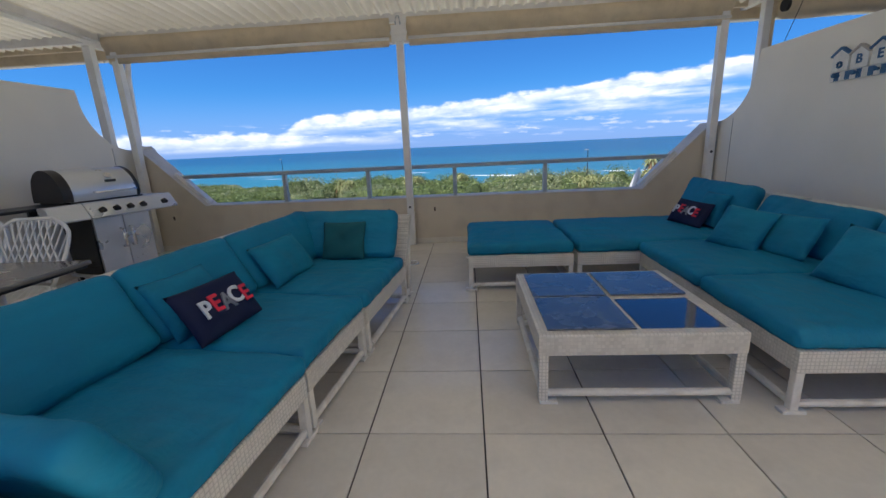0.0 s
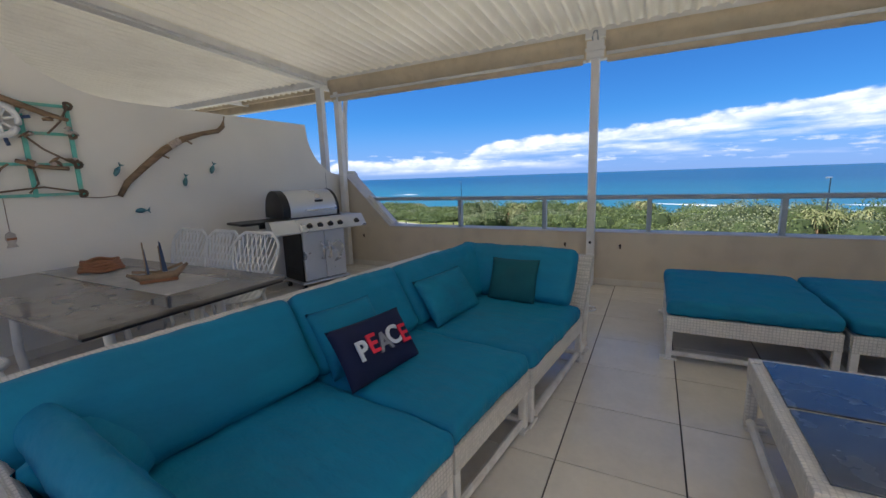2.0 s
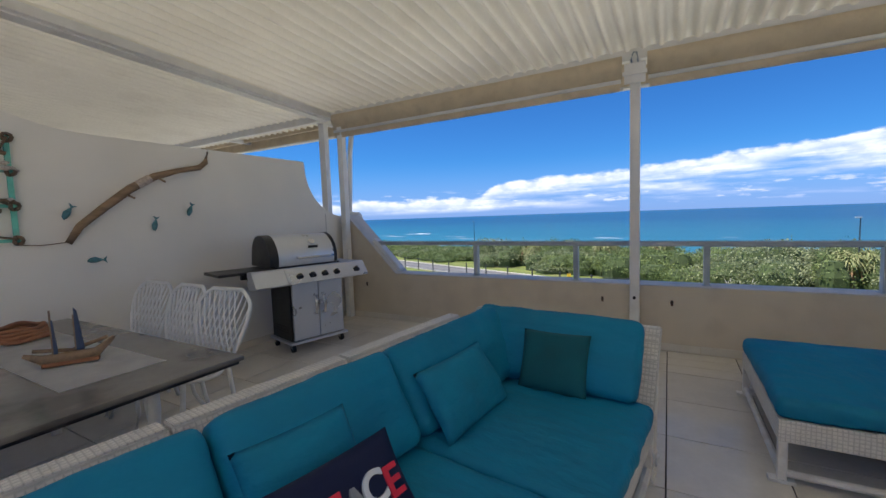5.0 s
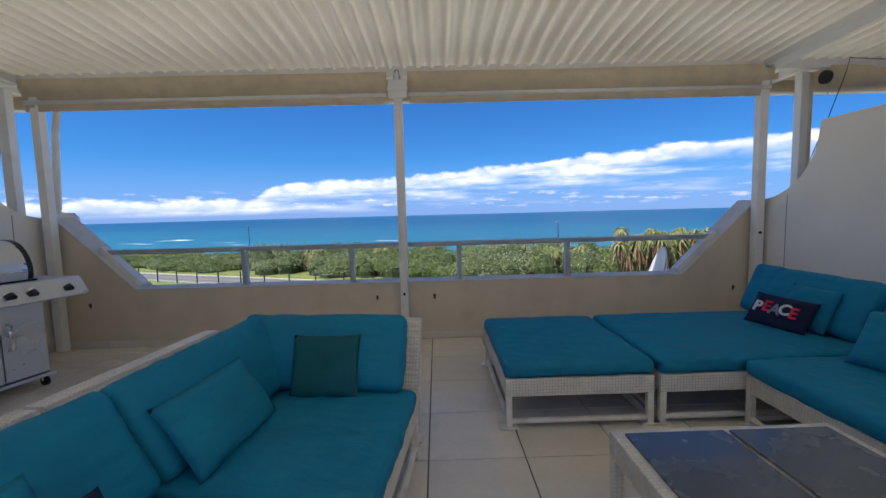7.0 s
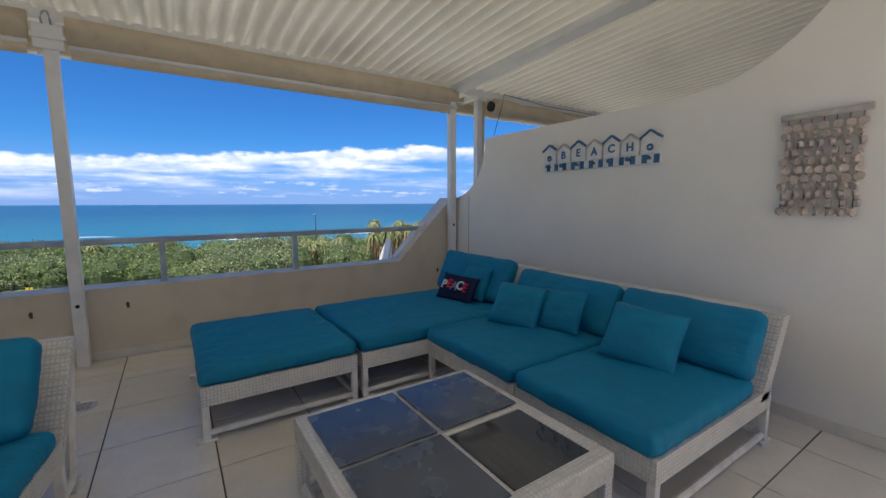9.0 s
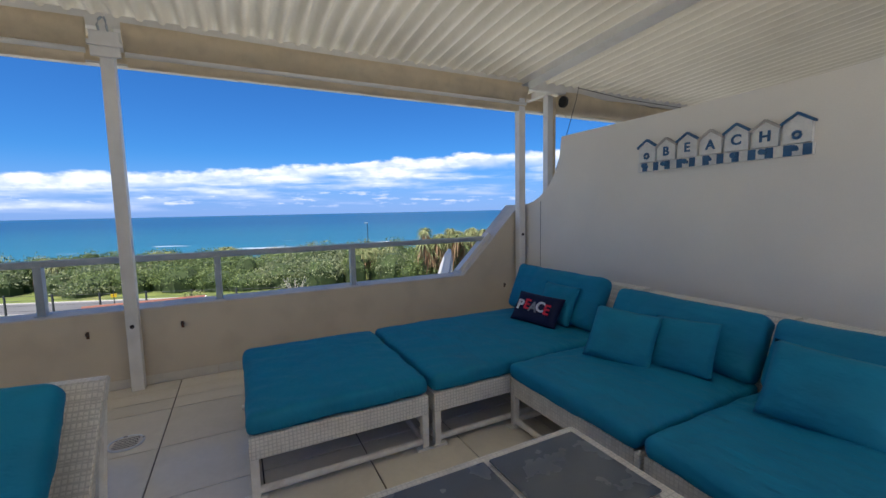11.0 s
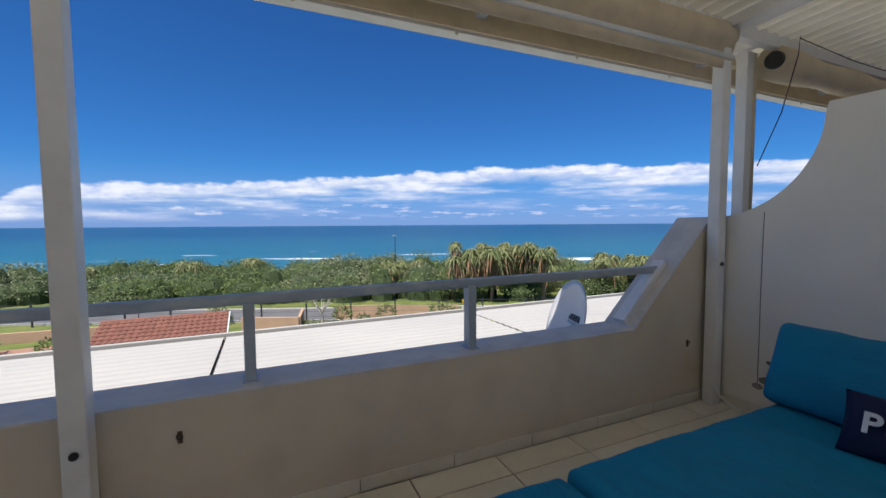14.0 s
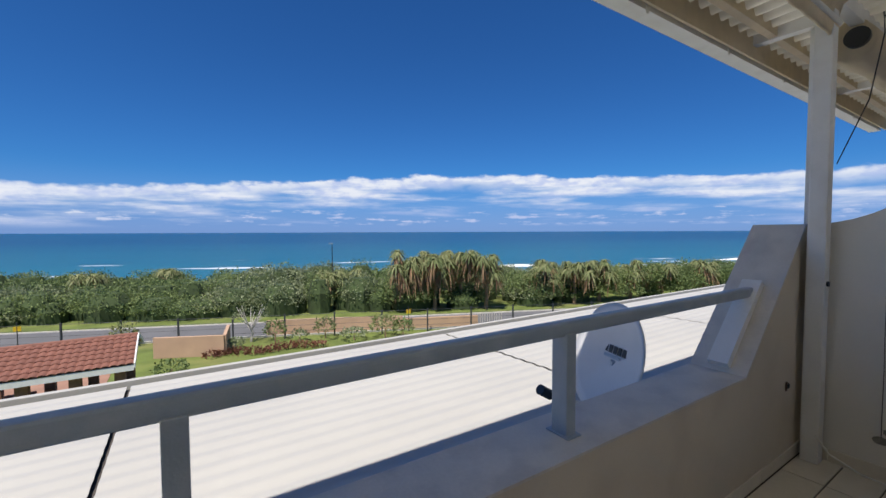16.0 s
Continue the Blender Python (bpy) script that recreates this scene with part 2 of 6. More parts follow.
M_LOWROOF = material("white_metal_roof", (0.47, 0.455, 0.42), 0.55, vary=0.03, scale=0.6, fine=12, bump=0.03)
M_DISH = material("dish_paint", (0.66, 0.66, 0.66), 0.45, vary=0.04, scale=4, bump=0.02)
M_GRASS = material("lawn", (0.13, 0.17, 0.035), 0.9, vary=0.2, scale=0.7, fine=14, bump=0.2, depth=0.03, stain=(0.24, 0.20, 0.08), stain_scale=0.35, stain_amount=0.4)
M_ROAD = material("asphalt", (0.13, 0.13, 0.135), 0.85, vary=0.1, scale=0.6, fine=20, bump=0.1)
M_PEACH = material("peach_wall", (0.50, 0.33, 0.22), 0.85, vary=0.08, scale=0.8, fine=20, bump=0.05)
M_PAVE = material("red_paving", (0.34, 0.19, 0.13), 0.85, vary=0.12, scale=0.8, fine=10, bump=0.05)
M_TERRA = material("terracotta", (0.22, 0.092, 0.062), 0.7, vary=0.16, scale=3, fine=30, bump=0.1, random_tone=0.12)
M_BRICK = material("brown_brick", (0.24, 0.13, 0.08), 0.85, vary=0.2, scale=8, fine=40, bump=0.1)
M_SAND = material("wet_rock", (0.12, 0.09, 0.06), 0.7, vary=0.3, scale=0.3, fine=4, bump=0.3, depth=0.2)
M_POLE = material("dark_pole", (0.04, 0.045, 0.05), 0.6)
M_YELLOW = material("yellow_sign", (0.75, 0.5, 0.02), 0.6)


def leaf_material(name, a, b):
    m = bpy.data.materials.new(name)
    m.use_nodes = True
    N, L = m.node_tree.nodes, m.node_tree.links
    p = N["Principled BSDF"]
    p.inputs["Roughness"].default_value = 0.75
    g = N.new("ShaderNodeNewGeometry")
    co = N.new("ShaderNodeTexCoord")
    n = N.new("ShaderNodeTexNoise")
    n.inputs["Scale"].default_value, n.inputs["Detail"].default_value = 0.16, 3
    L.new(co.outputs["Object"], n.inputs["Vector"])
    ad = N.new("ShaderNodeMath")
    ad.operation = "MULTIPLY_ADD"
    L.new(g.outputs["Random Per Island"], ad.inputs[0])
    ad.inputs[1].default_value = 0.55
    L.new(n.outputs[0], ad.inputs[2])
    r = N.new("ShaderNodeMapRange")
    r.inputs[1].default_value, r.inputs[2].default_value = 0.4, 1.1
    L.new(ad.outputs[0], r.inputs[0])
    mx = N.new("ShaderNodeMix")
    mx.data_type = "RGBA"
    L.new(r.outputs[0], mx.inputs[0])
    mx.inputs[6].default_value, mx.inputs[7].default_value = (*a, 1), (*b, 1)
    L.new(mx.outputs[2], p.inputs["Base Color"])
    tr = N.new("ShaderNodeBsdfTranslucent")
    L.new(mx.outputs[2], tr.inputs[0])
    ms = N.new("ShaderNodeMixShader")
    ms.inputs[0].default_value = 0.25
    L.new(p.outputs[0], ms.inputs[1])
    L.new(tr.outputs[0], ms.inputs[2])
    L.new(ms.outputs[0], N["Material Output"].inputs[0])
    return m


M_LEAF = leaf_material("bush_leaf", (0.055, 0.105, 0.03), (0.27, 0.33, 0.12))
M_LEAF2 = leaf_material("olive_leaf", (0.11, 0.15, 0.07), (0.38, 0.41, 0.23))
M_PALM = leaf_material("palm_leaf", (0.11, 0.16, 0.05), (0.36, 0.36, 0.17))
M_DRY = leaf_material("dry_leaf", (0.22, 0.12, 0.06), (0.52, 0.34, 0.20))
M_REDLEAF = leaf_material("red_leaf", (0.12, 0.04, 0.03), (0.28, 0.12, 0.07))


def sea_material():
    m = bpy.data.materials.new("sea_water")
    m.use_nodes = True
    N, L = m.node_tree.nodes, m.node_tree.links
    p = N["Principled BSDF"]
    p.inputs["Roughness"].default_value = 0.34
    p.inputs["Specular IOR Level"].default_value = 0.28
    co = N.new("ShaderNodeTexCoord")

    def stretched(sx, sy, scale, detail):
        v = N.new("ShaderNodeVectorMath")
        v.operation = "MULTIPLY"
        v.inputs[1].default_value = (sx, sy, 1)
        L.new(co.outputs["Object"], v.inputs[0])
        n = N.new("ShaderNodeTexNoise")
        n.inputs["Scale"].default_value, n.inputs["Detail"].default_value = scale, detail
        L.new(v.outputs[0], n.inputs["Vector"])
        return n.outputs[0]

    def ranged(v, lo, hi, a, c):
        n = N.new("ShaderNodeMapRange")
        for i, q in enumerate((lo, hi, a, c)):
            n.inputs[i + 1].default_value = q
        L.new(v, n.inputs[0])
        return n.outputs[0]

    def mixc(f, a, b):
        x = N.new("ShaderNodeMix")
        x.data_type = "RGBA"
        L.new(f, x.inputs[0])
        for i, v in ((6, a), (7, b)):
            if isinstance(v, tuple):
                x.inputs[i].default_value = (*v, 1)
            else:
                L.new(v, x.inputs[i])
        return x.outputs[2]

    sep = N.new("ShaderNodeSeparateXYZ")
    L.new(co.outputs["Object"], sep.inputs[0])
    swell = stretched(0.004, 0.03, 1.0, 5)
    patch = stretched(0.0012, 0.006, 1.0, 4)
    chop = stretched(0.25, 0.6, 1.0, 4)
    base = mixc(ranged(sep.outputs[1], 40, 420, 0, 1), (0.016, 0.135, 0.19), (0.003, 0.055, 0.14))
    base = mixc(ranged(patch, 0.4, 0.62, 0, 0.5), base, (0.008, 0.10, 0.18))
    base = mixc(ranged(swell, 0.5, 0.7, 0, 0.5), base, (0.004, 0.06, 0.13))
    foam_n = stretched(0.022, 0.075, 1.0, 6)
    near = ranged(sep.outputs[1], 30, 190, 0.0, 0.24)
    ad = N.new("ShaderNodeMath")
    ad.operation = "SUBTRACT"
    L.new(foam_n, ad.inputs[0])
    L.new(near, ad.inputs[1])
    base = mixc(ranged(ad.outputs[0], 0.515, 0.58, 0, 0.95), base, (0.85, 0.87, 0.88))
    L.new(base, p.inputs["Base Color"])
    bp = N.new("ShaderNodeBump")
    bp.inputs["Strength"].default_value, bp.inputs["Distance"].default_value = 0.6, 0.5
    L.new(chop, bp.inputs["Height"])
    L.new(bp.outputs[0], p.inputs["Normal"])
    return m


M_SEA = sea_material()


# ---------------------------------------------------------------- building blocks
def obj(name, bm, mat, smooth=False):
    me = bpy.data.meshes.new(name)
    if smooth:
        for f in bm.faces:
            f.smooth = True
    bm.to_mesh(me)
    bm.free()
    me.materials.append(mat)
    return new(name, me)


def part(name, bm, mat, parent, label="", smooth=False, m=None):
    ob = obj(name, bm, mat, smooth)
    ob.parent = parent
    if m is not None:
        ob.matrix_basis = m
    return tagged(ob, label)


def thing(name, m, label, category, group=""):
    ob = new(name)
    ob.matrix_basis = m
    return tagged(ob, label, category, group)


def structure(name, bm, mat, label="", smooth=False):
    return tagged(obj(name, bm, mat, smooth), label, kind="structure")


def box(bm, x0, x1, y0, y1, z0, z1, bevel=0.0, seg=2):
    r = bmesh.ops.create_cube(bm, size=1)
    bmesh.ops.transform(bm, matrix=Matrix.Translation(((x0 + x1) / 2, (y0 + y1) / 2, (z0 + z1) / 2)) @ Matrix.Diagonal((x1 - x0, y1 - y0, z1 - z0, 1)), verts=r["verts"])
    if bevel:
        edges = list({e for v in r["verts"] for e in v.link_edges})
        bmesh.ops.bevel(bm, geom=edges, offset=bevel, segments=seg, affect="EDGES", profile=0.6)
    return bm


def boxed(x0, x1, y0, y1, z0, z1, bevel=0.0):
    return box(bmesh.new(), x0, x1, y0, y1, z0, z1, bevel)


def tube(bm, pts, r, n=8, closed=False, flat=1.0, taper=None):
    """A round bar along points."""
    pts = [Vector(p) for p in pts]
    k = len(pts)
    rings = []
    up = Vector((0, 0, 1))
    for i, p in enumerate(pts):
        a = pts[(i - 1) % k] if closed or i else p
        b = pts[(i + 1) % k] if closed or i < k - 1 else p
        d = (b - a).normalized()
        ref = up if abs(d.dot(up)) < 0.95 else Vector((0, 1, 0))
        s = d.cross(ref).normalized()
        t = s.cross(d)
        rr = r * (taper[i] if taper else 1)
        rings.append([bm.verts.new(p + s * rr * math.cos(2 * math.pi * j / n) + t * rr * flat * math.sin(2 * math.pi * j / n)) for j in range(n)])
    for i in range(k if closed else k - 1):
        A, B = rings[i], rings[(i + 1) % k]
        for j in range(n):
            bm.faces.new((A[j], A[(j + 1) % n], B[(j + 1) % n], B[j]))
    if not closed:
        bm.faces.new(rings[0])
        bm.faces.new(rings[-1][::-1])
    bmesh.ops.recalc_face_normals(bm, faces=bm.faces)
    return bm


def tubed(pts, r, n=8, **kw):
    return tube(bmesh.new(), pts, r, n, **kw)


def prism(bm, outline, axis, a, b):
    """An outline in the two other axes, drawn out along axis from a to b."""
    def at(p, c):
        return {"x": (c, p[0], p[1]), "y": (p[0], c, p[1]), "z": (p[0], p[1], c)}[axis]
    A = [bm.verts.new(at(p, a)) for p in outline]
    B = [bm.verts.new(at(p, b)) for p in outline]
    n = len(outline)
    bm.faces.new(A)
    bm.faces.new(B[::-1])
    for i in range(n):
        bm.faces.new((A[i], B[i], B[(i + 1) % n], A[(i + 1) % n]))
    bmesh.ops.recalc_face_normals(bm, faces=bm.faces)
    return bm


def disc(bm, r, z0, z1, n=24, m=None):
    res = bmesh.ops.create_cone(bm, cap_ends=True, segments=n, radius1=r, radius2=r, depth=z1 - z0)
    bmesh.ops.transform(bm, matrix=(m or Matrix()) @ Matrix.Translation((0, 0, (z0 + z1) / 2)), verts=res["verts"])
    return bm


def cushion(sx, sy, sz, r=0.05, crown=0.02, wrinkle=0.006, seed=0, cells=0.05):
    """A stuffed box cushion, centred in x and y, its underside at z 0."""
    bm = bmesh.new()
    nx, ny, nz = max(4, int(sx / cells)), max(4, int(sy / cells)), 5
    seen = {}

    def vert(i, j, k):
        if (i, j, k) not in seen:
            p = Vector((sx * (i / nx - 0.5), sy * (j / ny - 0.5), sz * (k / nz - 0.5)))
            q = Vector((max(-sx / 2 + r, min(sx / 2 - r, p.x)), max(-sy / 2 + r, min(sy / 2 - r, p.y)), max(-sz / 2 + r, min(sz / 2 - r, p.z))))
            d = p - q
            if d.length > 1e-6:
                p = q + d.normalized() * r
            u, v = p.x / (sx / 2), p.y / (sy / 2)
            if p.z > 0:
                p.z += crown * (1 - u * u) * (1 - v * v)
            w = noise.noise(Vector((p.x * 5 + seed * 7.1, p.y * 5, p.z * 5))) + 0.6 * noise.noise(Vector((p.x * 17 + seed, p.y * 6, p.z * 9)))
            fold = noise.noise(Vector((p.x * 3.1 + p.y * 7.5 + seed, p.y * 1.6 - p.x * 2.4, seed * 1.7)))
            rim = max(abs(u), abs(v))
            w += 1.6 * (1 - abs(fold) * 3.2) * max(0.0, rim - 0.2) * min(1.0, 5 * max(0.0, 1 - rim))
            g = p - q if (p - q).length > 1e-6 else Vector((0, 0, 1 if p.z > 0 else -1))
            crease = math.exp(-((1 - abs(u)) * sx * 14) ** 2) + math.exp(-((1 - abs(v)) * sy * 14) ** 2)
            p += g.normalized() * wrinkle * (w + 0.5 * crease * noise.noise(Vector((p.x * 24, p.y * 24, seed + p.z * 10))))
            p.z += sz / 2
            seen[(i, j, k)] = bm.verts.new(p)
        return seen[(i, j, k)]

    for i in range(nx):
        for j in range(ny):
            for k in (0, nz):
                bm.faces.new([vert(i, j, k), vert(i + 1, j, k), vert(i + 1, j + 1, k), vert(i, j + 1, k)])
    for k in range(nz):
        for i in range(nx):
            for j in (0, ny):
                bm.faces.new([vert(i, j, k), vert(i + 1, j, k), vert(i + 1, j, k + 1), vert(i, j, k + 1)])
        for j in range(ny):
            for i in (0, nx):
                bm.faces.new([vert(i, j, k), vert(i, j + 1, k), vert(i, j + 1, k + 1), vert(i, j, k + 1)])
    bmesh.ops.recalc_face_normals(bm, faces=bm.faces)
    return bm


def pillow(w, h, t, seed=0, n=18):
    """A throw pillow standing in the xz plane, its lower edge at z 0, its face to -y."""
    bm = bmesh.new()
    grids = []
    for side in (-1, 1):
        g = {}
        for i in range(n + 1):
            for j in range(n + 1):
                u, v = 2 * i / n - 1, 2 * j / n - 1
                d = ((1 - abs(u) ** 3.0) * (1 - abs(v) ** 3.0)) ** 0.55
                pinch = 1 - 0.045 * (1 - abs(u) ** 2) * (abs(v) ** 4)
                pinch2 = 1 - 0.045 * (1 - abs(v) ** 2) * (abs(u) ** 4)
                x, z = u * w / 2 * pinch2, v * h / 2 * pinch
                wr = noise.noise(Vector((x * 9 + seed * 3.3, z * 9, side))) * 0.012 * d + 0.004 * math.sin(26 * (x - z) + seed) * d
                y = side * (d * t / 2 + wr)
                g[i, j] = bm.verts.new((x, y, z + h / 2))
        grids.append(g)
    for s, g in enumerate(grids):
        for i in range(n):
            for j in range(n):
                bm.faces.new((g[i, j], g[i + 1, j], g[i + 1, j + 1], g[i, j + 1]))
    bmesh.ops.remove_doubles(bm, verts=bm.verts, dist=0.0015)
    bmesh.ops.recalc_face_normals(bm, faces=bm.faces)
    return bm


def letters(word, size, mat, parent, m, name="letter", depth=0.003, bold=0.0):
    cu = bpy.data.curves.new(name, "FONT")
    cu.body, cu.size, cu.extrude, cu.offset = word, size, depth, bold
    cu.align_x, cu.align_y = "CENTER", "CENTER"
    cu.materials.append(mat)
    ob = new(name, cu)
    ob.parent = parent
    ob.matrix_basis = m
    return ob


# ---------------------------------------------------------------- setting
XL, XR = -5.05, 3.455           # faces of the two side walls
YP, YO = 6.05, 6.33            # inner and outer face of the parapet
SILL, SHOULDER = 0.695, 1.575
YB = -5.0                      # unseen back wall, set far off so sunlit floor before it bounces light in

bm = boxed(XL - 5, XR + 5, YB, YP, -0.30, -0.012)
floor = structure("floor", bm, M_GROUT_SHADE, "dark grout bed under the floor tiles")

# parapet with its sloping shoulders, and the neighbours' on both sides
outline = [(-10.0, -0.3), (8.6, -0.3), (8.6, SILL), (5.2, SILL), (4.3, SHOULDER), (3.42, SHOULDER), (2.54, SILL),
           (-4.08, SILL), (-4.96, SHOULDER), (-5.9, SHOULDER), (-6.8, SILL), (-10.0, SILL)]
parapet = structure("wall_parapet", prism(bmesh.new(), outline, "y", YP, YO), M_PARAPET, "cream plastered parapet with sloping shoulders")
# painted coping on top of it
cop = bmesh.new()
prism(cop, [(2.54, SILL), (3.42, SHOULDER), (3.44, SHOULDER), (3.44, SHOULDER + 0.012), (3.414, SHOULDER + 0.012), (2.535, SILL + 0.012), (-4.075, SILL + 0.012), (-4.964, SHOULDER + 0.012), (-5.01, SHOULDER + 0.012), (-5.01, SHOULDER), (-4.96, SHOULDER), (-4.08, SILL)], "y", YP - 0.006, YO + 0.02)
structure("parapet_coping", cop, M_SILL, "pale grey painted coping of the parapet")


def side_wall(name, x0, x1):
    """The party wall: full height at the house, swept down to a low line, then scooped out at the sea end."""
    pts = [(YB, -0.3), (6.049, -0.3), (6.049, 1.583)]
    for i in range(13):
        a = i / 12 * math.pi / 2
        pts.append((6.0 - 0.69 * math.sin(a), 1.59 + 0.70 * (1 - math.cos(a)) ** 0.95))
    pts += [(5.295, 2.36), (2.95, 2.36)]
    for i in range(14):
        a = i / 13 * math.pi / 2
        pts.append((2.80 - 1.06 * math.sin(a), 2.365 + 0.92 * (1 - math.cos(a))))
    pts += [(1.735, 4.0), (YB, 4.0)]
    return structure(name, prism(bmesh.new(), pts, "x", x0, x1), M_PLASTER, "smooth off-white plastered party wall with swept top")


side_wall("wall_left", XL - 0.2, XL)
side_wall("wall_right", XR, XR + 0.2)
structure("wall_back", boxed(XL - 5, XR + 5, YB - 0.2, YB, -0.3, 3.5), M_PLASTER, "plain off-white wall added behind the unseen sunlit strip")
# slab added to keep direct sun off the terrace floor
structure("ceiling_house", boxed(XL - 5, XR + 5, -0.70, 1.95, 3.50, 3.66), M_PLASTER, "plain plastered slab added over the house side to block the sun")
structure("wall_end_left", boxed(XL - 5.2, XL - 5, YB, YO, -0.3, 3.1), M_PLASTER, "plain off-white wall")
structure("wall_end_right", boxed(XR + 5, XR + 5.2, YB, YO, -0.3, 3.1), M_PLASTER, "plain off-white wall")
for xw in (XL, XR):
    bm = bmesh.new()
    zs = [0.22 + 0.07 * i for i in range(20)]
    for z in zs:
        y = 5.66 + 0.006 * noise.noise((xw, z * 3, 0))
        box(bm, xw - 0.003, xw + 0.003, y - 0.0018, y + 0.0018, z, min(z + 0.0705, 1.62))
    structure("wall_joint", bm, M_GROUT_SHADE, "dark hairline joint in the wall plaster")
# where the plaster has blistered off low down
for k, (y, z, r) in enumerate(((5.60, 0.30, 0.05), (5.53, 0.27, 0.035), (5.66, 0.24, 0.04), (5.58, 0.45, 0.025))):
    ring = [(y + r * (1 + 0.4 * noise.noise((a * 2, k, 0))) * math.cos(a), z + 0.6 * r * (1 + 0.4 * noise.noise((a * 2, k, 3))) * math.sin(a)) for a in [i * math.pi / 8 for i in range(16)]]
    structure("plaster_damage", prism(bmesh.new(), ring, "x", XR - 0.004, XR - 0.0005), M_CEMENT, "bare grey patch of blistered plaster")


def corrugated(y0, y1, x0, x1, z0, z1, pitch=0.158, amp=0.047, rows=10):
    bm = bmesh.new()
    n = int((x1 - x0) / pitch * 12)
    grid = []
    for j in range(rows + 1):
        s = j / rows
        grid.append([bm.verts.new((x0 + (x1 - x0) * i / n, y0 + (y1 - y0) * s, z0 + (z1 - z0) * s + amp * math.tanh(1.4 * math.sin(2 * math.pi * (x1 - x0) * i / n / pitch)) / 0.885 + 0.003 * noise.noise((i * 0.03, s * 4, 0)))) for i in range(n + 1)])
    for j in range(rows):
        for i in range(n):
            bm.faces.new((grid[j][i], grid[j][i + 1], grid[j + 1][i + 1], grid[j + 1][i]))
    return bm


roof = structure("ceiling_roof_sheets", corrugated(1.74, 6.66, XL - 5, XR + 5, 3.448, 3.178), M_ROOF, "pale cream corrugated roof sheeting", True)
# steel under the roof
def roof_underside(y):
    return 3.448 - (y - 1.74) * 0.0549 - 0.042


for x in (3.445, -5.21):
    bm = bmesh.new()
    za, zb = roof_underside(1.86), roof_underside(5.94)
    prism(bm, [(1.86, za), (5.94, zb), (5.94, zb - 0.085), (1.86, za - 0.085)], "x", x - 0.10, x + 0.10)
    prism(bm, [(1.86, za - 0.0855), (5.94, zb - 0.0855), (5.94, zb - 0.10), (1.86, za - 0.10)], "x", x - 0.118, x + 0.03)
    structure("roof_beam", bm, M_WHITE, "white painted steel roof beam")
structure("roof_beam", boxed(XL - 5, XR + 5, 1.76, 1.85, 3.26, 3.39, 0.006), M_WHITE, "white painted steel roof beam at the house")
structure("roof_beam", boxed(XL - 5, XR + 5, 5.95, 6.03, 3.08, 3.195, 0.006), M_WHITE, "white painted steel front beam")
structure("roof_purlin", boxed(XL - 5, XR + 5, 6.40, 6.46, 3.10, 3.19, 0.004), M_CANVAS, "cream roof purlin")
for x in (-7.9, -5.5, -3.0, -0.85, 1.45, 3.95, 6.2):
    structure("roof_bracket", boxed(x - 0.04, x + 0.04, 6.03, 6.60, 3.09, 3.18, 0.004), M_WHITE, "white outrigger under the eaves")
structure("eaves_fascia", boxed(XL - 5, XR + 5, 6.565, 6.585, 2.99, 3.185, 0.003), M_CANVAS, "cream painted eaves fascia board")
gut = bmesh.new()
prism(gut, [(6.62, 2.985), (6.74, 2.985), (6.76, 3.10), (6.748, 3.10), (6.73, 2.997), (6.63, 2.997), (6.63, 3.10), (6.62, 3.10)], "x", XL - 5, XR + 5)
structure("eaves_gutter", gut, M_WHITE, "white metal eaves gutter")
x = -8.0
while x < 8.4:
    bm = boxed(x - 0.012, x + 0.012, 6.612, 6.619, 2.96, 3.13)
    box(bm, x - 0.012, x + 0.012, 6.612, 6.70, 3.115, 3.13)
    structure("gutter_bracket", bm, M_WHITE)
    x += 1.16

# posts
for x, y, lab in ((-0.85, 5.965, "white steel post with a bolt"), (-4.93, 5.965, "white steel post"), (3.37, 5.965, "white steel post with a bolt")):
    p = tagged(obj("post", boxed(x - 0.048, x + 0.048, y - 0.048, y + 0.048, 0.0, 3.085, 0.008), M_WHITE), lab, kind="structure")
    zb = 0.582 if x < 2 else 1.196
    if x > -2:
        bolt = disc(bmesh.new(), 0.017, 0, 0.012, 12, pose(x, y - 0.048, zb, 90))
        part("bolt", bolt, M_BLACK, p, "black bolt head")
for x, y in ((4.02, 6.16), (-5.49, 6.16)):
    structure("post", boxed(x - 0.06, x + 0.06, y - 0.05, y + 0.05, SHOULDER + 0.001, 3.09, 0.006), M_WHITE, "white steel post on the parapet")

# railing
rail = thing("balcony_railing", pose(0, 0, 0), "grey painted steel railing on the parapet", "railing")
rail["kind"] = "structure"
RY = 6.19
part("top_rail", box(bmesh.new(), -4.555, 3.05, RY - 0.03, RY + 0.03, 1.118, 1.178, 0.018, 3), M_GREYPAINT, rail)
for x in (-2.82, -1.505, -0.18, 1.165):
    bm = boxed(x - 0.028, x + 0.028, RY - 0.04, RY + 0.04, SILL + 0.012, 1.13, 0.005)
    box(bm, x - 0.04, x + 0.04, RY - 0.06, RY + 0.06, SILL + 0.0125, SILL + 0.018)
    part("rail_post", bm, M_GREYPAINT, rail)
for s, xa, xb in ((1, 2.555, 3.015), (-1, -4.095, -4.555)):
    bm = bmesh.new()
    za, zb = SILL + 0.034, SILL + 0.494
    prism(bm, [(xa, za), (xb, zb), (xb - 0.035 * s, zb + 0.035), (xa - 0.035 * s, za + 0.035)], "y", RY - 0.055, RY + 0.055)
    part("end_bar", bm, M_WHITE, rail, "slanting white end bar")

